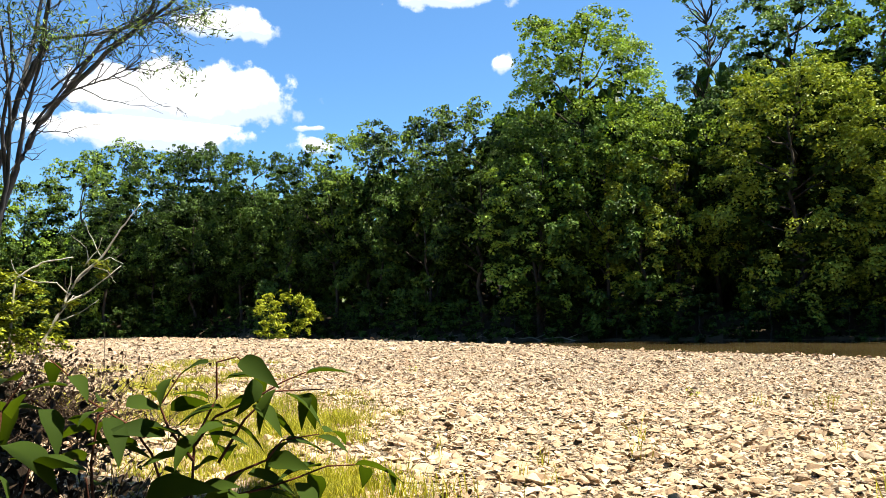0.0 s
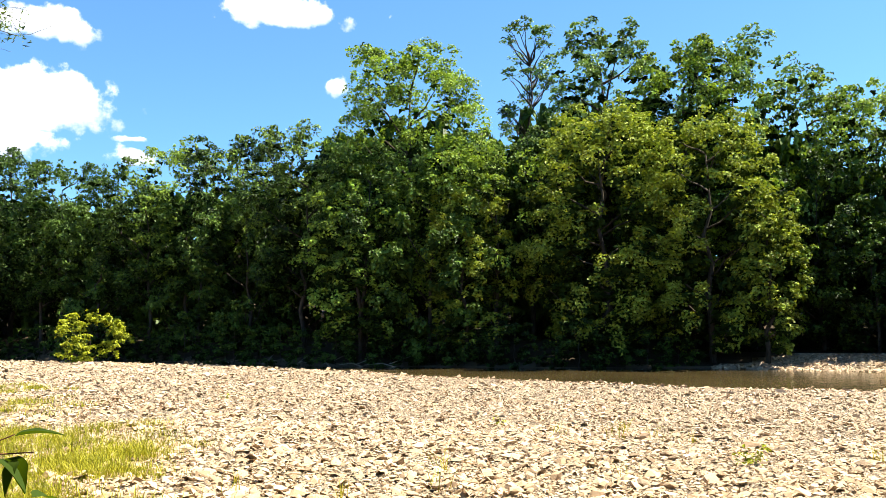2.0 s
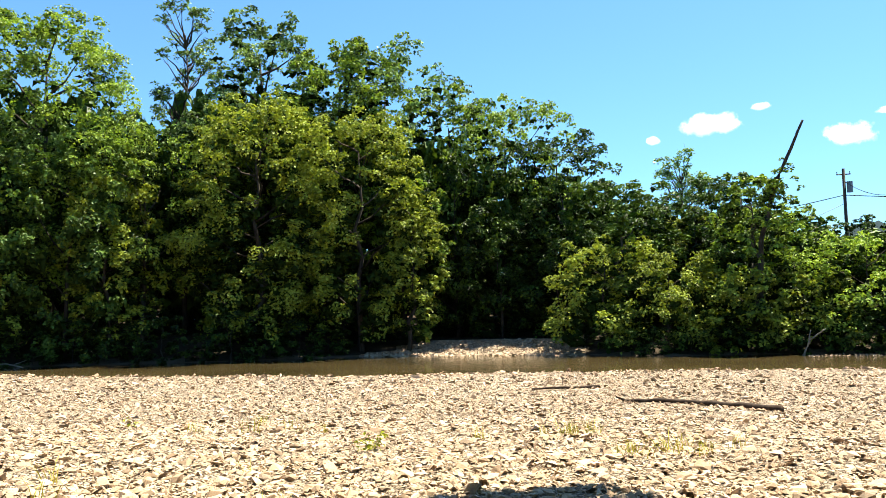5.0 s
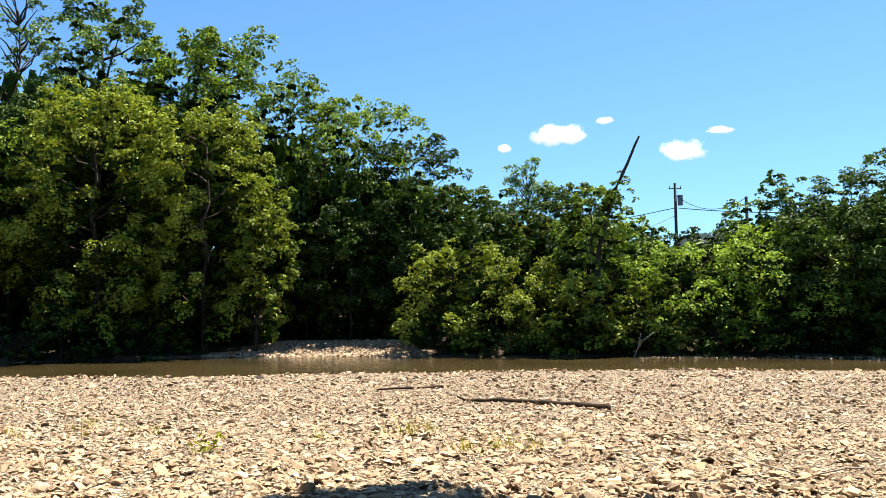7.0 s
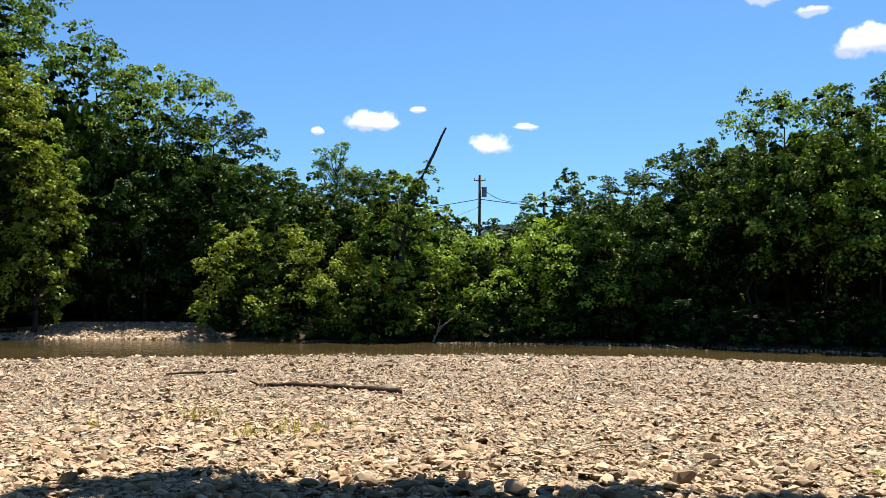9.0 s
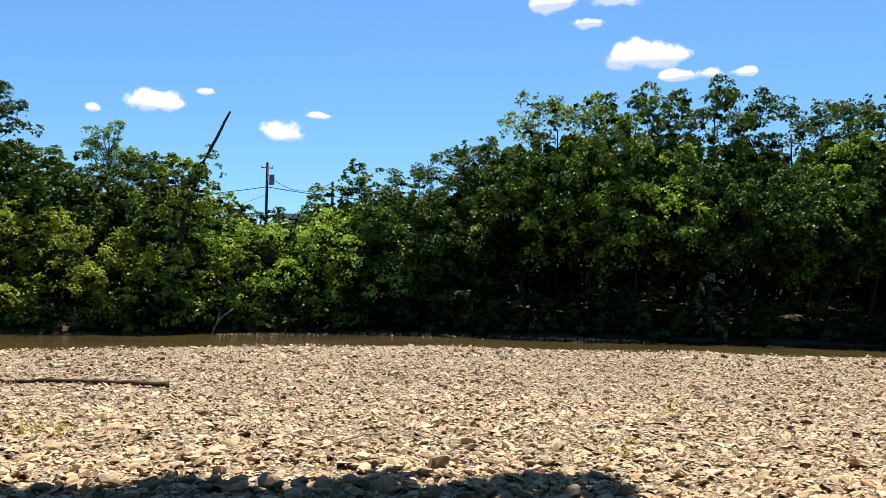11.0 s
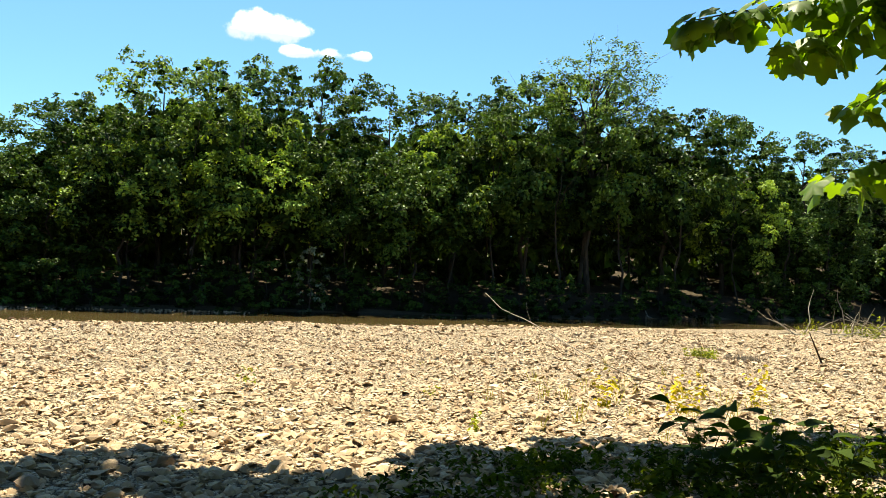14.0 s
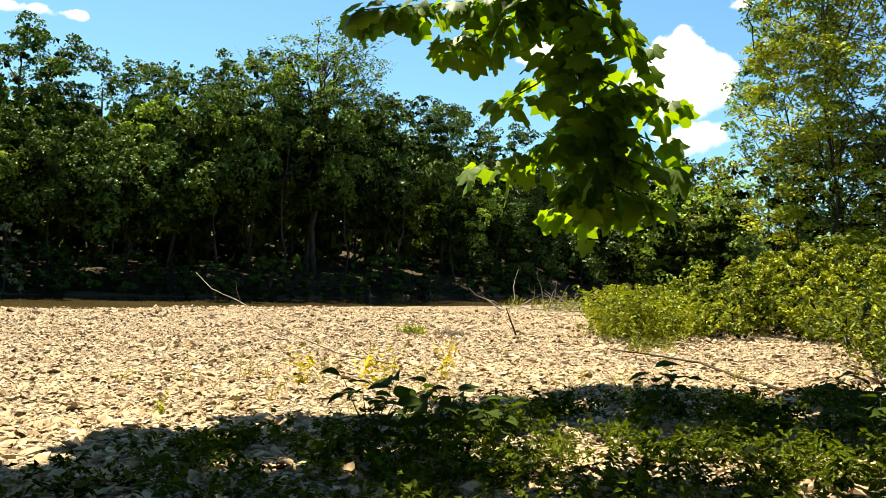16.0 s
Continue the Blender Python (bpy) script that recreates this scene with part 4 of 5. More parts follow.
def leafy_stems(name, stems, leaf_meshes, stem_mat, label, category, seed, gap, spread=0.9, radius=(0.006, 0.002), size=(0.7, 1.2), stalk=0.02, down=0.25):
    """Stems with leaves set alternately along them; every leaf a piece of its own."""
    rng = np.random.default_rng(seed)
    ob = thing(name, Matrix(), label, category)
    for pts, first in stems:
        pts = np.asarray(pts, float)
        t = np.linspace(0, len(pts) - 1, (len(pts) - 1) * 6 + 1)
        fine = np.stack([np.interp(t, np.arange(len(pts)), pts[:, i]) for i in range(3)], 1)
        part("stem", mesh_of("stem", *tube(fine, np.linspace(*radius, len(fine)), 6), stem_mat, smooth=True), ob)
        run = np.r_[0, np.cumsum(np.linalg.norm(np.diff(fine, axis=0), axis=1))]
        s, k = run[-1] * first, 0
        turn = rng.uniform(0, 6)
        while s < run[-1] + gap * 0.5:
            p = np.array([np.interp(s, run, fine[:, i]) for i in range(3)])
            ahead = fine[min(len(fine) - 1, int(np.searchsorted(run, s)) + 1)] - fine[max(0, int(np.searchsorted(run, s)) - 2)]
            ahead = unit(ahead)
            turn += rng.uniform(1.9, 2.8)
            side = unit(np.array([math.cos(turn), math.sin(turn), 0.15]))
            way = unit(ahead * rng.uniform(0.1, 0.6) + side * spread + [0, 0, -down * rng.uniform(0, 1.4)])
            q = aim(p + way * stalk, way, rng.normal(0, 0.35), rng.uniform(*size))
            part("leaf", leaf_meshes[int(rng.integers(len(leaf_meshes)))], ob, m=q)
            s += gap * rng.uniform(0.7, 1.3)
            k += 1
    return ob


KNOT = [blade_mesh("leaf", M_KNOT, 0.118, 0.054, 0.40, 0.30), blade_mesh("leaf", M_KNOT, 0.128, 0.052, 0.25, 0.45), blade_mesh("leaf", M_KNOT, 0.100, 0.050, 0.55, 0.35)]
leafy_stems("broad_leaved_plant", [
    ([(-0.73, 1.74, 0.0), (-0.74, 1.75, 0.7), (-0.75, 1.76, 1.06), (-0.78, 1.76, 1.15), (-0.82, 1.75, 1.21), (-0.90, 1.72, 1.27), (-0.94, 1.70, 1.33), (-0.97, 1.69, 1.36)], 0.72),
    ([(-0.70, 1.77, 0.0), (-0.70, 1.78, 0.7), (-0.70, 1.78, 1.05), (-0.70, 1.80, 1.17), (-0.66, 1.83, 1.26), (-0.66, 1.83, 1.34), (-0.62, 1.85, 1.35), (-0.57, 1.86, 1.31)], 0.72),
    ([(-0.68, 1.78, 0.95), (-0.62, 1.80, 1.05), (-0.55, 1.83, 1.06), (-0.48, 1.85, 1.08), (-0.42, 1.87, 1.10), (-0.30, 1.89, 1.10)], 0.2),
    ([(-0.70, 1.80, 1.16), (-0.66, 1.82, 1.22), (-0.59, 1.85, 1.25), (-0.52, 1.87, 1.29), (-0.47, 1.89, 1.31)], 0.1),
    ([(-0.65, 1.81, 1.12), (-0.60, 1.84, 1.21), (-0.54, 1.86, 1.27), (-0.43, 1.89, 1.27)], 0.1),
], KNOT, M_REDSTEM, "leafy knotweed with broad dark green leaves", "plant", 4, 0.040, radius=(0.0038, 0.0014), size=(0.6, 1.05), down=0.55)
leafy_stems("broad_leaved_plant", [
    ([(-0.88, 1.69, 0.0), (-0.88, 1.70, 1.07), (-0.89, 1.71, 1.14), (-0.88, 1.72, 1.24), (-0.85, 1.74, 1.25)], 0.82),
    ([(-1.08, 1.62, 0.0), (-1.10, 1.62, 1.0), (-1.05, 1.64, 1.27), (-1.00, 1.67, 1.28), (-0.95, 1.69, 1.24)], 0.78),
    ([(-0.70, 1.79, 1.13), (-0.75, 1.78, 1.20), (-0.77, 1.78, 1.25), (-0.73, 1.80, 1.32)], 0.15),
    ([(-0.66, 1.79, 1.05), (-0.63, 1.81, 1.09), (-0.55, 1.84, 1.12), (-0.52, 1.86, 1.16), (-0.44, 1.88, 1.17)], 0.15),
], KNOT, M_REDSTEM, "leafy knotweed with broad dark green leaves", "plant", 6, 0.040, radius=(0.0038, 0.0014), size=(0.6, 1.05), down=0.55)
leafy_stems("broad_leaved_plant", [
    ([(-0.80, 1.25, 0.0), (-0.79, 1.27, 0.8), (-0.78, 1.27, 1.15), (-0.76, 1.27, 1.22)], 0.90),
    ([(-0.70, 1.28, 0.0), (-0.68, 1.30, 0.8), (-0.68, 1.31, 1.12), (-0.69, 1.31, 1.19)], 0.91),
    ([(-0.63, 1.32, 0.0), (-0.63, 1.33, 0.8), (-0.63, 1.33, 1.10), (-0.62, 1.34, 1.15)], 0.93),
    ([(-0.86, 1.25, 0.0), (-0.84, 1.26, 1.0), (-0.81, 1.27, 1.30), (-0.78, 1.28, 1.35)], 0.88),
], KNOT, M_REDSTEM, "young knotweed shoots with fresh green leaves", "plant", 5, 0.05, radius=(0.0038, 0.0014), down=0.5)

# the half-bare tree at the edge of the gravel


def bare_tree():
    rng = np.random.default_rng(15)
    limbs = [
        ([(-7.2, 9.6, -0.3), (-6.86, 9.84, 1.2), (-6.63, 9.98, 2.11), (-6.32, 10.05, 3.19), (-5.98, 10.10, 3.93), (-5.73, 10.16, 4.25), (-5.19, 10.27, 4.85), (-4.73, 10.35, 5.26), (-4.39, 10.40, 5.53), (-3.9, 10.5, 6.0)], 0.06, 0.016),
        ([(-6.63, 9.98, 2.11), (-6.44, 9.95, 3.33), (-6.19, 9.92, 4.14), (-5.87, 9.91, 4.81), (-5.68, 9.79, 5.44), (-5.5, 9.7, 6.4)], 0.042, 0.02),
        ([(-6.35, 9.7, 1.6), (-6.19, 9.62, 2.64), (-6.10, 9.61, 3.09), (-5.98, 9.48, 4.03), (-5.95, 9.21, 4.92)], 0.035, 0.015),
    ]
    limbs += [
        ([(-6.17, 9.92, 4.19), (-5.74, 9.93, 4.98), (-5.25, 10.15, 5.10), (-4.73, 10.35, 5.26), (-4.17, 10.48, 5.54)], 0.03, 0.012),
        ([(-5.73, 10.16, 4.25), (-5.21, 10.21, 5.0), (-4.65, 10.34, 5.4), (-4.4, 10.4, 5.9)], 0.03, 0.012),
        ([(-6.3, 9.95, 3.8), (-6.2, 10.3, 5.0), (-6.1, 10.5, 6.3)], 0.04, 0.015),
    ]
    limbs += [
        ([(-6.21, 9.79, 3.01), (-6.2, 9.65, 3.76), (-6.01, 9.56, 4.51), (-5.94, 9.35, 5.22)], 0.03, 0.012),
        ([(-6.1, 9.81, 3.29), (-5.95, 9.75, 3.99), (-5.71, 9.69, 4.68), (-5.51, 9.53, 5.4)], 0.03, 0.012),
        ([(-5.89, 9.82, 3.86), (-5.62, 9.88, 4.22), (-5.34, 9.9, 4.65), (-5.16, 9.83, 5.13)], 0.018, 0.008),
        ([(-5.78, 9.83, 4.07), (-5.44, 9.95, 4.31), (-5.07, 10.1, 4.48), (-4.67, 10.22, 4.72)], 0.016, 0.006),
        ([(-5.67, 9.83, 4.29), (-5.22, 9.94, 4.73), (-4.76, 10.07, 5.05), (-4.48, 10.11, 5.27)], 0.016, 0.006),
    ]
    ob = wooden("bare_tree", limbs, M_GREY_BARK, "half-bare leaning willow with thin pale branches", "tree", partname="trunk")
    twigs, spots = [], []
    for pts, r0, r1 in limbs:
        pts = np.asarray(pts)
        for _ in range(10):
            s = rng.uniform(0.35, 1) * (len(pts) - 1)
            i = min(int(s), len(pts) - 2)
            a = pts[i] + (pts[i + 1] - pts[i]) * (s - i)
            if a[2] < 2.9:
                continue
            way = unit(unit(pts[i + 1] - pts[i]) * 0.7 + rng.normal(0, 0.55, 3) + [0.12, 0, 0.0])
            length = rng.uniform(0.35, 1.1)
            b = a + way * length
            line = bent(rng, a, b, 0.07, 6, -0.06)
            twigs.append(tube(line, np.linspace(0.009, 0.003, 6), 4))
            for _ in range(4):
                c = line[int(rng.integers(2, 6))]
                e = c + unit(way + rng.normal(0, 0.7, 3)) * rng.uniform(0.12, 0.4)
                twigs.append(tube(bent(rng, c, e, 0.1, 4), [0.004, 0.003, 0.003, 0.002], 3))
                if rng.uniform() < 0.20 and e[2] > 4.3:
                    spots += [e + rng.normal(0, 0.10, 3) for _ in range(44)]
    tagged(part("twig_tangle", mesh_of("twig_tangle", *joined(twigs), M_GREY_BARK), ob, "tangle of thin bare twigs"), kind="stuff")
    spots = np.array(spots)
    tagged(part("foliage", mesh_of("foliage", *leaves_of(rng, spots, rng.normal(0, 1, spots.shape), 0.085, 0.02, 0.2, 1.0), M_LEAF_BLUE), ob, "sparse narrow grey-green leaves"), kind="stuff")


bare_tree()


def edge_shrub():
    """The shrub with pale dead branches, and the tangle of dry stems at its foot."""
    rng = np.random.default_rng(19)
    stems = [
        ([(-7.3, 11.9, -0.3), (-7.16, 12.01, 0.77), (-6.82, 12.22, 1.62), (-6.63, 12.32, 2.05), (-6.33, 12.45, 2.35), (-6.06, 12.55, 2.80), (-5.78, 12.63, 3.20)], 0.03, 0.008),
        ([(-6.82, 12.22, 1.62), (-6.49, 12.40, 1.83), (-6.08, 12.59, 2.22)], 0.018, 0.006),
        ([(-7.45, 11.8, -0.2), (-7.43, 11.86, 1.46), (-7.38, 11.88, 2.03), (-7.07, 12.06, 2.27), (-6.69, 12.27, 2.35)], 0.025, 0.008),
        ([(-6.95, 12.15, 1.35), (-6.7, 12.3, 1.75), (-6.6, 12.35, 1.72)], 0.012, 0.005),
        ([(-6.5, 12.4, 2.15), (-6.55, 12.4, 2.5), (-6.75, 12.3, 2.7)], 0.008, 0.003),
        ([(-6.33, 12.45, 2.35), (-6.5, 12.4, 2.7), (-6.6, 12.4, 2.95)], 0.010, 0.003),
    ]
    stems += [
        ([(-6.84, 12.22, 1.57), (-6.73, 12.26, 1.96), (-6.71, 12.26, 2.22)], 0.01, 0.004),
        ([(-6.66, 12.3, 1.96), (-6.44, 12.4, 2.22), (-6.22, 12.51, 2.35), (-6.05, 12.6, 2.24)], 0.012, 0.004),
        ([(-6.77, 12.25, 1.79), (-6.9, 12.17, 1.96), (-7.17, 12.01, 1.97), (-7.37, 11.89, 2.1)], 0.012, 0.004),
        ([(-6.55, 12.35, 2.22), (-6.37, 12.43, 2.49), (-6.32, 12.43, 2.66)], 0.01, 0.003),
        ([(-7.37, 11.89, 2.1), (-7.42, 11.85, 2.22), (-7.43, 11.84, 2.31)], 0.007, 0.003),
        ([(-6.9, 12.18, 1.36), (-6.63, 12.33, 1.48), (-6.38, 12.46, 1.69)], 0.01, 0.004),
        ([(-6.48, 12.39, 2.22), (-6.26, 12.5, 2.13), (-6.16, 12.56, 1.95)], 0.007, 0.003),
    ]
    ob = wooden("edge_shrub", stems, M_BLEACHED, "leafy shrub with pale dead branches on the gravel edge", "shrub")
    balls = [(-7.6, 11.9, 1.15, 0.42), (-7.3, 12.0, 0.85, 0.40), (-7.9, 11.7, 1.5, 0.4), (-8.3, 11.5, 1.1, 0.6), (-7.9, 11.9, 0.6, 0.45), (-8.6, 11.6, 1.9, 0.6), (-6.75, 12.3, 1.55, 0.2), (-6.4, 12.45, 2.15, 0.22), (-9.2, 11.4, 1.4, 0.8), (-7.5, 11.81, 1.93, 0.35), (-7.24, 11.98, 1.75, 0.3), (-7.01, 12.12, 1.58, 0.22), (-7.37, 11.9, 1.46, 0.4), (-7.04, 12.1, 1.18, 0.3), (-7.42, 11.86, 0.96, 0.45), (-7.16, 12.01, 0.88, 0.35), (-7.52, 11.8, 1.3, 0.4), (-6.83, 12.21, 1.01, 0.22)]
    tagged(part("foliage", mesh_of("foliage", *clump_leaves(rng, balls, 5200, 0.095, 0.045), M_WEED), ob, "small fresh green leaves"), kind="stuff")
    pile = thing("brush_pile", Matrix(), "tangle of dry grey-brown stems and dead leaves", "brush")
    lines = []
    for _ in range(900):
        a = np.array([-6.6, 10.2, 0.0]) + rng.normal(0, 1, 3) * [0.75, 1.0, 0.02]
        a[2] = ground_z(a[0], a[1])
        b = a + unit(rng.normal(0, 1, 3) * [1, 1, 0.45] + [0, 0, 0.45]) * rng.uniform(0.4, 1.5)
        lines.append(tube(bent(rng, a, b, 0.12, 5), np.linspace(0.008, 0.003, 5), 4))
    tagged(part("tangle", mesh_of("tangle", *joined(lines), M_DRIFT), pile), kind="stuff")
    c = np.array([-6.6, 10.2, 0.35]) + rng.normal(0, 1, (3200, 3)) * [0.7, 0.95, 0.3]
    tagged(part("leaf_litter", mesh_of("leaf_litter", *leaves_of(rng, c, rng.normal(0, 1, c.shape), 0.08, 0.05), M_DRIFT), pile, "curled brown dead leaves"), kind="stuff")

    # the dark tangle in the shade beside the camera
    shade = thing("brush_pile", Matrix(), "dark shaded tangle of dead stems and leaves", "brush")
    lines = []
    for _ in range(500):
        a = np.array([-3.1, 4.55, 0.0]) + rng.normal(0, 1, 3) * [0.32, 0.55, 0.02]
        a[2] = ground_z(a[0], a[1])
        b = a + unit(rng.normal(0, 1, 3) * [0.6, 0.6, 0.3] + [0, 0, 0.8]) * rng.uniform(0.3, 1.0)
        lines.append(tube(bent(rng, a, b, 0.12, 5), np.linspace(0.006, 0.002, 5), 4))
    tagged(part("tangle", mesh_of("tangle", *joined(lines), M_DRIFT), shade), kind="stuff")
    c = np.array([-3.1, 4.55, 0.35]) + rng.normal(0, 1, (2600, 3)) * [0.32, 0.55, 0.25]
    tagged(part("leaf_litter", mesh_of("leaf_litter", *leaves_of(rng, c, rng.normal(0, 1, c.shape), 0.08, 0.05), M_DRIFT), shade, "curled brown dead leaves"), kind="stuff")


edge_shrub()

# ---- grass and weeds on the gravel ----


def tuft_mesh(name, mat, seed, blades, height, spread, width=0.008):
    rng = np.random.default_rng(seed)
    foot = rng.normal(0, spread, (blades, 2))
    h = height * rng.uniform(0.5, 1.15, blades)
    out = rng.normal(0, 0.45, (blades, 2)) * h[:, None]
    side = unit(rng.normal(0, 1, (blades, 2))) * width
    z0 = np.zeros(blades)
    a = np.stack([foot[:, 0] - side[:, 0], foot[:, 1] - side[:, 1], z0 - 0.02], 1)
    b = np.stack([foot[:, 0] + side[:, 0], foot[:, 1] + side[:, 1], z0 - 0.02], 1)
    m1 = np.stack([foot[:, 0] + out[:, 0] * 0.4 + side[:, 0] * 0.8, foot[:, 1] + out[:, 1] * 0.4 + side[:, 1] * 0.8, h * 0.6], 1)
    m2 = m1 - np.stack([side[:, 0] * 1.6, side[:, 1] * 1.6, z0], 1)
    t = np.stack([foot[:, 0] + out[:, 0], foot[:, 1] + out[:, 1], h], 1)
    v = np.stack([a, b, m1, t, m2], 1).reshape(-1, 3)
    k = np.arange(blades)[:, None] * 5
    f = np.concatenate([k + [0, 1, 2], k + [0, 2, 4], k + [4, 2, 3]])
    return mesh_of(name, v, f, mat)


def weed_mesh(name, mat, seed, height, spread, leaves, leaf):
    """A low leafy weed: a few stems with leaves all the way up."""
    rng = np.random.default_rng(seed)
    pieces, spots, outs = [], [], []
    for _ in range(5):
        a = np.r_[rng.normal(0, spread * 0.3, 2), -0.02]
        b = np.r_[a[:2] + rng.normal(0, spread, 2), height * rng.uniform(0.6, 1.1)]
        line = bent(rng, a, b, 0.05, 6)
        for _ in range(leaves // 5):
            s = rng.uniform(0.15, 1) * 5
            i = min(int(s), 4)
            p = line[i] + (line[i + 1] - line[i]) * (s - i)
            d = unit(np.r_[rng.normal(0, 1, 2), 0.2])
            spots.append(p + d * leaf * 0.5)
            outs.append(d)
    return leaves_of(rng, np.array(spots), np.array(outs), leaf, leaf * 0.5, 0.8, 0.4)


def strew(name, meshes, places, label, category, group, size=(0.7, 1.3), seed=0):
    """Single plants, each a thing with its foliage."""
    rng = np.random.default_rng(seed)
    for x, y in places:
        m = Matrix.Translation(on_ground(x, y)) @ Matrix.Rotation(rng.uniform(0, 6.28), 4, "Z") @ Matrix.Scale(rng.uniform(*size), 4)
        ob = thing(name, m, label, category, group)
        tagged(part("foliage", meshes[int(rng.integers(len(meshes)))], ob), kind="stuff")


def cover(name, arrays, mat, places, label, category, size=(0.7, 1.3), seed=0):
    """Plants that nobody could count, in one mesh."""
    rng = np.random.default_rng(seed)
    pieces = []
    for x, y in places:
        v, f = arrays[int(rng.integers(len(arrays)))]
        a, k = rng.uniform(0, 6.28), rng.uniform(*size)
        c, s = math.cos(a) * k, math.sin(a) * k
        pieces.append((np.stack([v[:, 0] * c - v[:, 1] * s + x, v[:, 0] * s + v[:, 1] * c + y, v[:, 2] * k + float(ground_z(x, y))], 1), f))
    tagged(new(name, mesh_of(name, *joined(pieces), mat)), label, category, kind="stuff")


def around(rng, x, y, sx, sy, n):
    return [(x + a * sx, y + b * sy) for a, b in rng.normal(0, 1, (n, 2))]


def build_weeds():
    rng = np.random.default_rng(23)
    straw = [tuft_mesh("grass_tuft", M_STRAW, s, 80, 0.18, 0.26, 0.006) for s in (1, 2, 3)]
    fine = [tuft_mesh("grass_tuft", M_STRAW, s, 170, 0.16, 0.24, 0.0032) for s in (4, 5, 6)]
    strew("grass_tuft", straw, around(rng, -8.4, 20.5, 0.9, 2.8, 60) + around(rng, -13, 29, 1.8, 4, 60), "yellow-green tuft of grass on the gravel", "grass", "grass on the gravel", seed=1)
    strew("grass_tuft", fine, around(rng, -3.1, 10.8, 0.45, 2.0, 80) + around(rng, -1.9, 7.5, 0.32, 0.7, 30) + around(rng, -5.0, 14.5, 0.8, 1.8, 44), "fine yellowing tuft of grass", "grass", "grass on the gravel", seed=2)
    thin = [tuft_mesh("grass_tuft", M_STRAW, s, 9, 0.28, 0.08, 0.005) for s in (7, 8, 9)]
    spots = around(rng, 5.8, 17, 1.2, 1.0, 9) + around(rng, 10.2, 12.3, 0.9, 0.5, 12) + around(rng, 9.6, 9.3, 0.5, 0.4, 7) + around(rng, 11.0, 8.8, 0.6, 0.4, 8) + around(rng, 2, 9, 2, 1.5, 8)
    spots += around(rng, 14.5, -6.5, 1.6, 1.2, 22) + around(rng, 20, -8, 3, 3, 12) + around(rng, 11.5, -11.5, 1.5, 1.2, 16)
    strew("grass_tuft", thin, spots, "few thin dry grass stems among the stones", "grass", "grass on the gravel", seed=3)
    def weed(mat, s, h, w, n, l):
        return mesh_of("weed", *weed_mesh("weed", mat, s, h, w, n, l), mat)
    yellow = [weed(M_YELLOW, s, 0.66, 0.08, 50, 0.09) for s in (1, 2)]
    strew("weed", yellow, [(13.94, -5.64), (13.98, -5.6), (13.26, -6.67), (13.3, -6.5), (13.4, -6.9), (14.3, -8.37)], "yellow-leaved weed standing in the gravel", "weed", "weeds on the gravel", (0.8, 1.25), 4)
    small = [weed(M_WEED, s, 0.22, 0.09, 30, 0.07) for s in (3, 4, 5)]
    strew("weed", small, [(6.6, 12.1), (6.45, 12.2), (6.7, 12.3), (26.62, -12.79), (26.9, -13.0), (17.5, 0.5), (12.0, 0.6), (16, -3), (4.0, 19.0), (11.9, -3.2), (-3.2, 27)] + around(rng, 27.9, -13.0, 0.35, 0.25, 22), "small green weed among the stones", "weed", "weeds on the gravel", (0.8, 1.6), 5)
    dry = [tuft_mesh("grass_tuft", M_DRY, s, 70, 0.13, 0.16, 0.005) for s in (31, 32)]
    strew("grass_tuft", dry, around(rng, 27.5, -13.9, 0.3, 0.25, 6), "flattened tuft of dry brown grass", "grass", "grass on the gravel", seed=13)
    # the shaded strip under the sycamore
    def arrays(mat, seeds, h, w, n, l):
        return [weed_mesh("weed", mat, q, h, w, n, l) for q in seeds]
    spots = []
    while len(spots) < 620:
        x, y = rng.uniform(3.0, 12.4), rng.uniform(-15, -1.4)
        edge = np.interp(y, [-15, -12, -9, -6, -4, -2.2, -1.4], [8.2, 10.2, 11.0, 10.4, 10.2, 9.4, 8.4])
        if x < edge - 0.6 * rng.uniform() and (y < -2.6 or rng.uniform() < 0.45):
            spots.append((x, y))
    near = [mesh_of("weed", *a, M_WEED_SHADED) for a in arrays(M_WEED_SHADED, (11, 12, 13), 0.30, 0.15, 70, 0.085)]
    strew("weed", near, spots[:110], "green leafy weed in the shade of the sycamore", "weed", "weeds in the shade", (0.6, 1.3), 6)
    cover("ground_cover", arrays(M_WEED_SHADED, (14, 15, 16), 0.24, 0.16, 70, 0.075), M_WEED_SHADED, spots[110:], "low green weeds covering the shaded gravel", "weeds", (0.6, 1.4), 9)
    # the green bank down the gravel
    spots = []
    while len(spots) < 560:
        turn, r = rng.uniform(126.2, 152), rng.uniform(16, 46)
        front = np.interp(turn, [126, 128, 130.5, 132, 139, 141.5, 145, 150], [33, 29, 22, 22, 30, 24, 18.0, 16.5])
        bare = 132.4 < turn < 143.5 and r < np.interp(turn, [132.4, 136.5, 139.5, 141.6, 143.5], [31, 35, 31, 27, 19])
        if r > front and not bare:
            spots.append(polar(turn, r))
    thick = arrays(M_WEED, (21, 22, 23), 1.05, 0.45, 190, 0.115)
    cover("bank_weeds", thick, M_WEED, [p for p in spots[:330] if math.degrees(math.atan2(*p)) > 133.5], "lush sunlit weeds covering the bank", "weeds", (0.7, 1.9), 7)
    cover("bank_weeds", arrays(M_LEAF_YELLOW, (24, 25), 1.2, 0.5, 190, 0.115), M_LEAF_YELLOW, [p for p in spots[330:] if math.degrees(math.atan2(*p)) > 133.5], "tall yellow-green weeds on the bank", "weeds", (0.7, 1.9), 10)
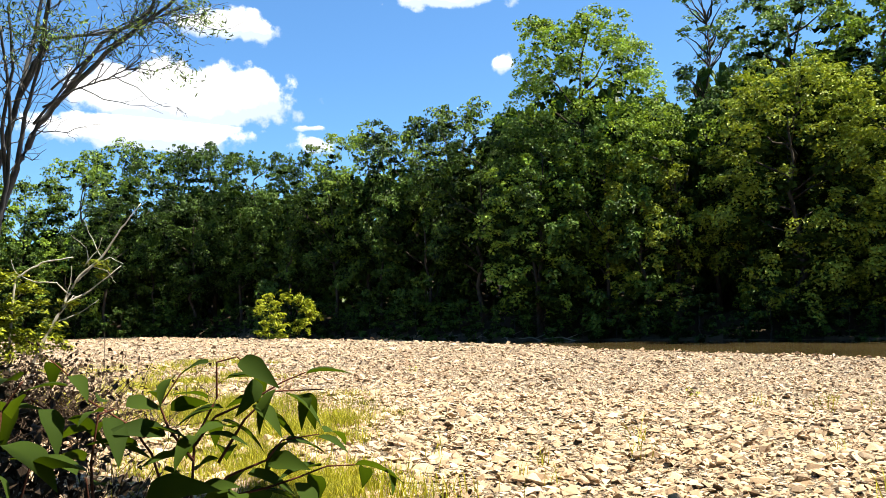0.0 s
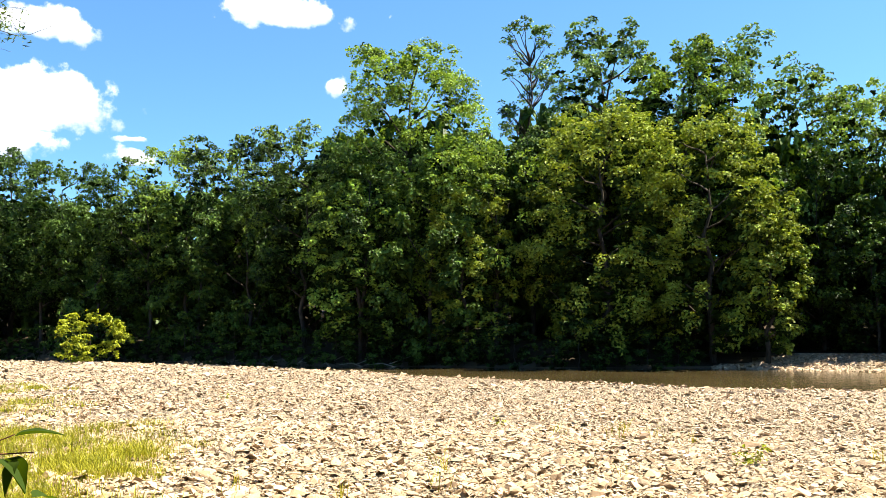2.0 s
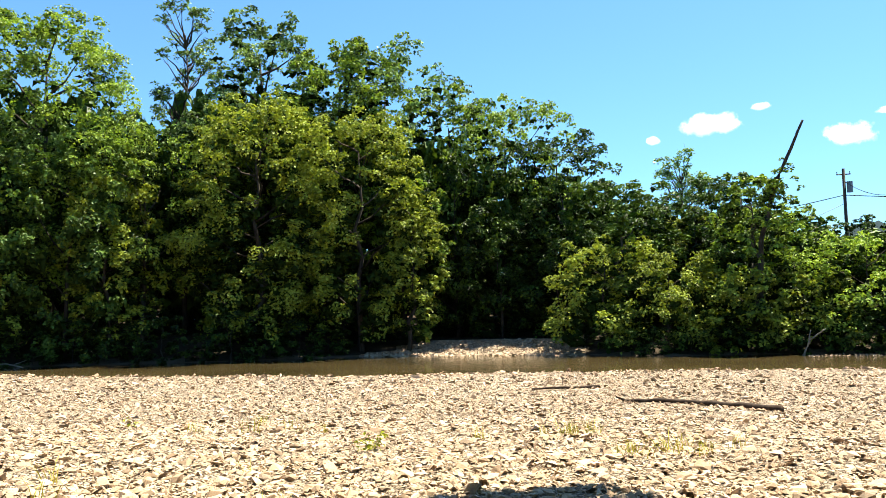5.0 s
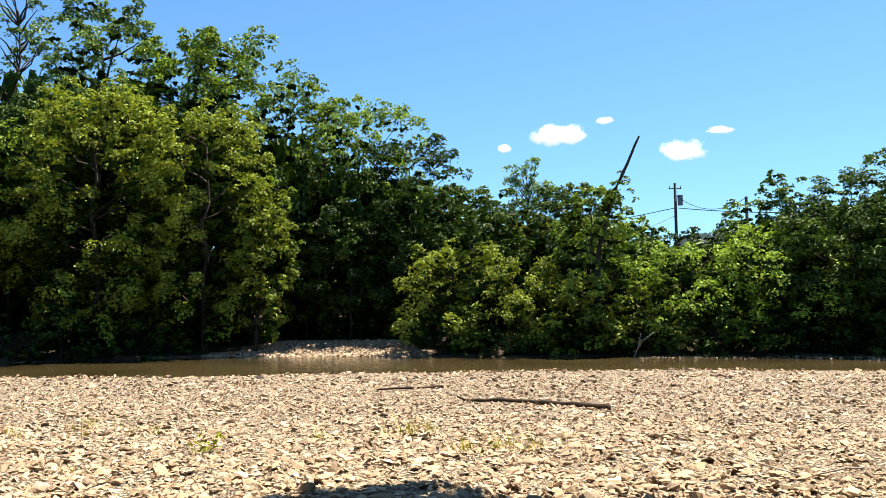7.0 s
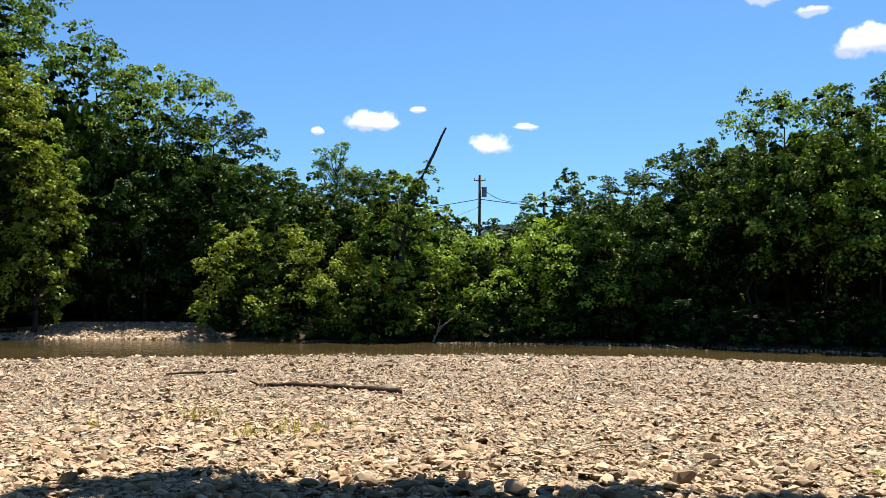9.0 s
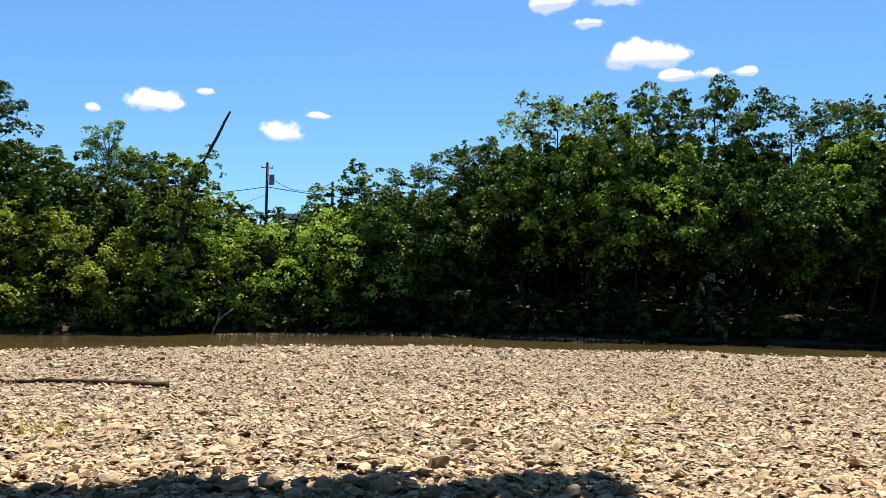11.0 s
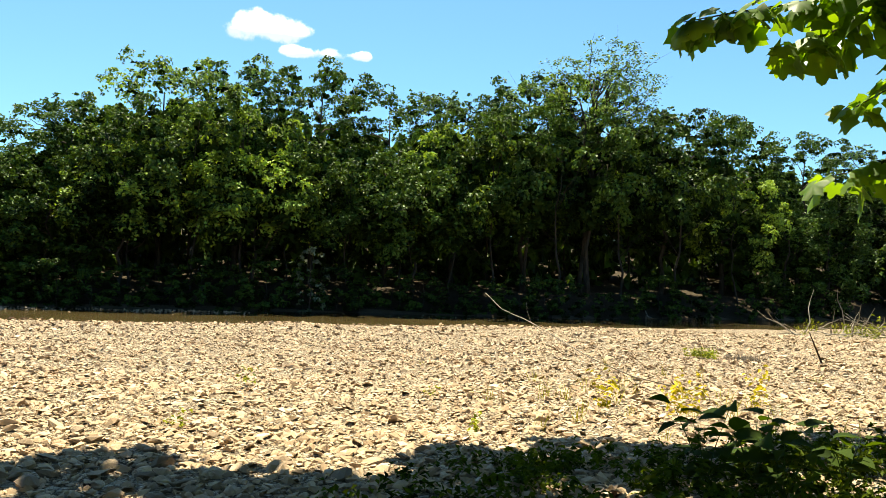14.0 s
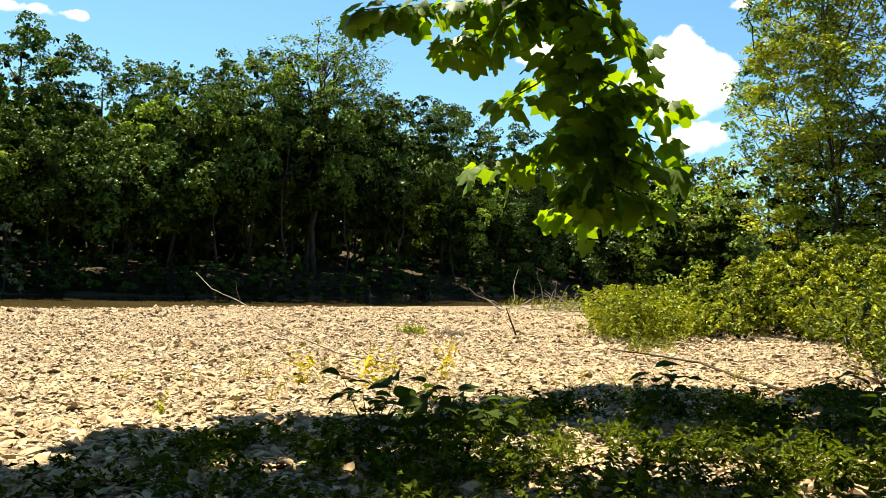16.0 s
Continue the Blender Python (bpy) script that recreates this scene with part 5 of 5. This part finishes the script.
    edge = [p for p in spots if math.degrees(math.atan2(*p)) <= 133.5]
    cover("bank_weeds", thick, M_WEED, [p for p in edge if math.hypot(*p) < 26.5], "low sunlit weeds spreading over the gravel", "weeds", (0.3, 0.8), 12)
    cover("bank_weeds", thick, M_WEED, [p for p in edge if math.hypot(*p) >= 26.5] + around(rng, 22.5, -19.0, 0.9, 0.9, 14), "tall sunlit weeds at the edge of the gravel", "weeds", (0.9, 1.7), 13)
    cover("bank_weeds", thick, M_WEED, around(rng, 44, -28, 2.2, 1.3, 16) + around(rng, 23.6, -18.6, 0.9, 0.7, 9), "lush sunlit weeds at the end of the gravel", "weeds", (0.5, 0.9), 8)


build_weeds()


def brush_at_the_end():
    rng = np.random.default_rng(29)
    ob = thing("brush_pile", Matrix(), "bleached heap of dead branches at the water", "brush")
    lines = []
    for _ in range(60):
        a = np.array([46.0, -30.5, -1.0]) + rng.normal(0, 1, 3) * [1.6, 2.4, 0.12]
        b = a + unit(rng.normal(0, 1, 3) * [1, 1, 0.5] + [0, 0, 0.25]) * rng.uniform(1.0, 3.2)
        lines.append(tube(bent(rng, a, b, 0.07, 5), np.linspace(0.05, 0.012, 5), 5))
    tagged(part("tangle", mesh_of("tangle", *joined(lines), M_DRY), ob), kind="stuff")


brush_at_the_end()
burdock = [blade_mesh("leaf", M_KNOT, 0.27, 0.17, 0.4, 0.25), blade_mesh("leaf", M_KNOT, 0.23, 0.15, 0.3, 0.3), blade_mesh("leaf", M_KNOT, 0.19, 0.12, 0.5, 0.2)]
for k, (x, y, size) in enumerate(((8.2, -4.9, 1.0), (8.5, -5.5, 0.95), (7.9, -5.5, 0.8), (8.3, -6.3, 0.7), (9.2, -9.2, 0.85), (7.2, -10.2, 0.8), (6.4, -9.6, 0.7))):
    z, stems = float(ground_z(x, y)), []
    for j in range(5):
        a = 1.2566 * j + 0.7 * k
        c, d, h = math.cos(a) * size, math.sin(a) * size, size * (0.62 + 0.09 * ((j * 2 + k) % 3))
        stems.append(([(x, y, z), (x + 0.10 * c, y + 0.10 * d, z + 0.5 * h), (x + 0.28 * c, y + 0.28 * d, z + h)], 0.22))
    leafy_stems("broad_leaved_plant", stems, burdock, M_LEAF_DARK, "shaded burdock with large dark green leaves", "plant", 40 + k, 0.10, radius=(0.008, 0.003), stalk=0.05)

# ---- the sycamore that overhangs the camera and shades the stones ----


# where the sun finds its way through the crown
FLECKS = [(9.0, -6.8), (10.7, -6.0), (6.8, -8.9)]


def sycamore():
    rng = np.random.default_rng(31)
    ob = thing("sycamore_tree", Matrix(), "large sycamore overhanging the gravel with lobed leaves", "tree")
    trunk = [tube(bent(rng, (-3.5, -6.5, -0.4), (-2.2, -5.0, 9.0), 0.03, 9), np.linspace(0.38, 0.2, 9), 10)]
    balls = []
    away = np.array([SUN_WAY.x, SUN_WAY.y]) / SUN_WAY.z
    while len(balls) < 300:
        y = rng.uniform(-16, 6.9)
        x = rng.uniform(-6, 13)
        edge = np.interp(y, [-16, -14, -12, -10, -8, -4, -2, 0, 2, 5, 7, 7.6], [6, 9, 11.2, 12.6, 12.0, 12.1, 11.2, 10.8, 10.3, 8.8, 7.6, 6.2]) - 0.7
        if x > edge or math.hypot(x - 9.3, y + 0.6) < 0.9 or math.hypot(x - 7.6, y + 7.0) < 0.7 or math.hypot(x - 5.8, y + 6.4) < 2.0 or math.hypot(x + 1.1, y - 1.6) < 0.9 or any(math.hypot(x - p, y - q) < 1.0 for p, q in FLECKS):
            continue
        h = rng.uniform(9.5, 12.0)
        balls.append((x + away[0] * h, y + away[1] * h, h, rng.uniform(0.85, 1.25)))
    top = np.array([-2.2, -5.0, 8.4])
    for b in balls[::20]:
        trunk.append(tube(bent(rng, top - [0.2, 0.3, rng.uniform(0, 2)], b[:3], 0.04, 7), np.linspace(0.13, 0.03, 7), 6))
    hang = np.array([7.24, -6.28, 4.44])
    trunk.append(tube(bent(rng, top - [0.3, 0.3, 1.5], hang + [-0.4, 0.1, 1.6], 0.03, 7), np.linspace(0.10, 0.04, 7), 6))
    part("trunk", mesh_of("trunk", *joined(trunk), M_PALE_BARK, smooth=True), ob)
    tagged(part("crown", mesh_of("crown", *clump_leaves(rng, balls, 30000, 0.50, 0.46, 0.8, 0.5), M_SYCAMORE), ob), kind="stuff")
    lines = [
        [(6.84, -6.12, 7.00), (7.05, -6.20, 4.41), (7.16, -6.36, 3.85), (7.21, -6.52, 3.35), (7.22, -6.65, 2.82), (7.22, -6.76, 2.41), (7.21, -6.83, 2.15)],
        [(7.00, -6.19, 4.76), (7.13, -6.20, 4.28), (7.38, -5.82, 4.15), (7.62, -5.35, 4.09), (7.83, -4.87, 4.04), (7.98, -4.52, 3.99)],
        [(7.16, -6.12, 4.20), (7.34, -5.98, 4.02), (7.58, -5.63, 3.83), (7.77, -5.26, 3.73)],
        [(7.19, -6.41, 3.70), (7.42, -6.17, 3.40), (7.59, -5.90, 3.22)],
    ]
    lines += [
        [(7.22, -6.60, 3.00), (7.50, -6.23, 2.74), (7.74, -5.82, 2.65)],
        [(7.10, -6.28, 4.12), (6.98, -6.55, 3.99), (6.90, -6.81, 3.72), (6.92, -6.89, 3.53)],
        [(7.14, -6.60, 3.45), (6.95, -6.92, 3.32), (6.78, -7.18, 3.24)],
        [(7.22, -6.73, 2.55), (7.06, -6.99, 2.39), (6.89, -7.24, 2.26)],
        [(7.27, -6.67, 2.52), (7.40, -6.51, 2.29), (7.48, -6.38, 2.21)],
        [(7.22, -6.54, 3.24), (7.08, -6.83, 3.00), (6.89, -7.15, 2.87)],
        [(7.22, -6.63, 2.84), (7.05, -6.95, 2.71), (6.87, -7.21, 2.60)],
    ]
    leaf = [lobed_mesh("leaf", M_SYCAMORE, 0.31, s) for s in (1, 2, 3, 4)]
    for k, pts in enumerate(lines):
        pts = np.asarray(pts)
        t = np.linspace(0, len(pts) - 1, (len(pts) - 1) * 5 + 1)
        fine = np.stack([np.interp(t, np.arange(len(pts)), pts[:, i]) for i in range(3)], 1)
        br = part("branch", mesh_of("branch", *tube(fine, np.linspace(0.02 if k < 2 else 0.011, 0.005, len(fine)), 6), M_BARK, smooth=True), ob)
        run = np.r_[0, np.cumsum(np.linalg.norm(np.diff(fine, axis=0), axis=1))]
        s = run[-1] * (0.42 if k == 0 else 0.1)
        while s < run[-1] + 0.03:
            p = np.array([np.interp(s, run, fine[:, i]) for i in range(3)])
            for _ in range(9 if k == 0 else 6 if k < 3 else 5):
                side = unit(np.r_[rng.normal(0, 1, 2), rng.normal(-0.25, 0.25)])
                way = unit(side * 0.8 + [0, 0, -0.55])
                part("leaf", leaf[int(rng.integers(4))], br, m=aim(p + side * rng.uniform(0.06, 0.42 if k == 0 else 0.24), way, rng.normal(0, 0.45), rng.uniform(0.6, 1.15)))
            s += rng.uniform(0.09, 0.15)
    part("twig", mesh_of("twig", *tube(bent(rng, (3.40, -4.85, 3.2), (3.41, -5.0, 2.66), 0.05, 12), np.linspace(0.005, 0.0025, 12), 5), M_BARK), ob, "bare hanging twig")
    part("leaf", leaf[0], ob, m=aim((1.95, -4.06, 2.02), (0.5, -0.6, 0.1), 0.3, 0.4))


sycamore()

# ---- gravel: the stones themselves ----


def stone_shapes(count, corners, seed, whole=True):
    """Angular, flattened stones as triangle arrays about one metre long."""
    shapes = []
    rng = np.random.default_rng(seed)
    for _ in range(count):
        bm = bmesh.new()
        for p in unit(rng.normal(0, 1, (corners, 3))) * [0.5, 0.39, 0.21] * rng.uniform(0.8, 1.1, (corners, 1)):
            bm.verts.new(p)
        bmesh.ops.convex_hull(bm, input=bm.verts)
        bm.normal_update()
        faces = [f for f in bm.faces if len(f.verts) == 3 and (whole or f.normal.z > -0.55)]
        used = [v for v in bm.verts if any(f in faces for f in v.link_faces)]
        at = {v: i for i, v in enumerate(used)}
        shapes.append((np.array([v.co[:] for v in used]), np.array([[at[v] for v in f.verts] for f in faces])))
        bm.free()
    return shapes


def scatter(rng, shapes, x, y, size, tilt=0.30, sink=0.06):
    vs, fs, n = [], [], 0
    which = rng.integers(len(shapes), size=len(x))
    z = ground_z(x, y) + 0.035 * np.sin(x * 1.7 + 0.6 * y) * np.sin(y * 1.3 - 0.4 * x) + 0.05 * np.sin(x * 0.45 + 1.0) * np.sin(y * 0.52)
    for k, (bv, bf) in enumerate(shapes):
        idx = np.nonzero(which == k)[0]
        m = len(idx)
        a, b, c = rng.uniform(0, 2 * np.pi, m), rng.normal(0, tilt, m), rng.normal(0, tilt, m)
        p = bv[None] * size[idx][:, None, None] * rng.uniform(0.8, 1.2, (m, 1, 3))
        px, py, pz = p[..., 0], p[..., 1], p[..., 2]
        cb, sb = np.cos(b)[:, None], np.sin(b)[:, None]
        py, pz = py * cb - pz * sb, py * sb + pz * cb
        cb, sb = np.cos(c)[:, None], np.sin(c)[:, None]
        px, pz = px * cb + pz * sb, -px * sb + pz * cb
        ca, sa = np.cos(a)[:, None], np.sin(a)[:, None]
        px, py = px * ca - py * sa, px * sa + py * ca
        v = np.stack([px + x[idx][:, None], py + y[idx][:, None], pz + (z[idx] + size[idx] * sink)[:, None]], -1)
        vs.append(v.reshape(-1, 3))
        f = bf[None] + (np.arange(m) * len(bv))[:, None, None] + n
        fs.append(f.reshape(-1, 3))
        n += m * len(bv)
    return np.vstack(vs), np.vstack(fs)


def build_stones():
    rng = np.random.default_rng(5)
    round_ones, shapes, chips = stone_shapes(16, 12, 8, False), stone_shapes(16, 8, 9, False), stone_shapes(10, 6, 10, False)
    pieces = []
    # distances, stones for each square metre, usual length, forms
    for r0, r1, per, mean, forms in ((6, 12.5, 78, 0.115, round_ones), (6, 12.5, 120, 0.060, chips), (12.5, 20, 66, 0.120, shapes), (12.5, 20, 44, 0.068, chips), (20, 32, 40, 0.14, chips), (32, 50, 15, 0.19, chips)):
        t0, t1 = (-31.0, 147.0) if r1 < 40 else (-36.0, 150.0)
        n = int(radians(t1 - t0) / 2 * (r1 * r1 - r0 * r0) * per)
        t, r = rng.uniform(t0, t1, n), np.sqrt(rng.uniform(r0 * r0, r1 * r1, n))
        keep = r < near_edge(t) + 0.7
        t, r = t[keep], r[keep]
        size = mean * np.exp(np.minimum(rng.normal(0, 0.38, len(r)), 1.0))
        pieces.append(scatter(rng, forms, r * np.sin(np.radians(t)), r * np.cos(np.radians(t)), size))
    xs, ys, ss = [], [], []
    # the long far end of the bar, upstream
    t, r = rng.uniform(-36, 3, 15000), np.sqrt(rng.uniform(48 ** 2, 112 ** 2, 15000))
    keep = r < near_edge(t) + 0.7
    t, r = t[keep], r[keep]
    xs.append(r * np.sin(np.radians(t)))
    ys.append(r * np.cos(np.radians(t)))
    ss.append(0.26 * np.exp(rng.normal(0, 0.36, len(r))))
    # the spit on the far bank
    t = rng.uniform(25.5, 40.5, 3000)
    r = far_edge(t) + rng.uniform(-0.3, 1, 3000) * (1.0 + 4.5 * ease((t - 25.5) / 7))
    xs.append(r * np.sin(np.radians(t)))
    ys.append(r * np.cos(np.radians(t)))
    ss.append(0.22 * np.exp(rng.normal(0, 0.36, 3000)))
    # pale stones added along the water, standing in for the riffles' white sparkle
    t = rng.uniform(55, 84, 900)
    r = far_edge(t) - 1.2 - np.abs(rng.normal(0, 1.3, 900))
    xs.append(r * np.sin(np.radians(t)))
    ys.append(r * np.cos(np.radians(t)))
    x, y, size = np.concatenate(xs[:-1]), np.concatenate(ys[:-1]), np.concatenate(ss)
    pieces.append(scatter(rng, shapes, x, y, size))
    v, f = scatter(rng, chips, xs[-1], ys[-1], 0.16 * np.exp(rng.normal(0, 0.3, 900)))
    v[:, 2] += WATER - ground_z(v[:, 0], v[:, 1])
    pieces.append((v, f))
    ob = part("gravel_stones", mesh_of("gravel_stones", *joined(pieces), M_STONE), ground, "pale angular river cobbles")
    tagged(ob, kind="stuff")


build_stones()


def build_rocks():
    """The larger rocks that stand out singly."""
    rng = np.random.default_rng(6)
    meshes = [mesh_of("rock", v, f, M_STONE if k % 2 else M_BROWN_STONE) for k, (v, f) in enumerate(stone_shapes(12, 26, 21))]

    def rock(x, y, size, high=1.0):
        m = Matrix.Translation(on_ground(x, y, size * 0.1 * high)) @ Euler((rng.normal(0, 0.2), rng.normal(0, 0.2), rng.uniform(0, 6.28))).to_matrix().to_4x4() @ Matrix.Diagonal((size, size * rng.uniform(0.8, 1.1), size * rng.uniform(0.8, 1.15) * high, 1))
        part("rock", meshes[int(rng.integers(12))], ground, m=m)

    for x, y, size, high in ((10.27, 2.54, 0.36, 1.1), (13.52, 6.38, 0.30, 1.2), (8.96, -0.42, 0.36, 0.9), (8.75, -1.57, 0.42, 1.0), (2.95, 13.07, 0.34, 1.0), (9.9, 3.2, 0.26, 1.1), (13.9, 5.4, 0.2, 1.2), (8.6, -0.2, 0.3, 0.9), (8.4, -1.0, 0.28, 0.9)):
        rock(x, y, size, high)
    spots = [(2.4, 17.5, 1.4), (3.3, 12.0, 1.6), (7.5, 8.0, 1.3), (9.2, 5.0, 1.4), (10.5, 1.0, 1.2), (0.9, 15.2, 1.2)]
    for _ in range(150):
        x, y, s = spots[int(rng.integers(len(spots)))]
        rock(x + rng.normal(0, s), y + rng.normal(0, s), rng.uniform(0.14, 0.27))
    for _ in range(130):
        t, r = rng.uniform(-10, 118), rng.uniform(7.5, 16)
        rock(*polar(t, r), rng.uniform(0.13, 0.24))
    # the coarser stones along the edge of the shade
    for _ in range(170):
        t = rng.uniform(36, 104)
        rock(*polar(t, rng.uniform(6.6, 9.6)), rng.uniform(0.15, 0.30), rng.uniform(0.9, 1.4))


build_rocks()
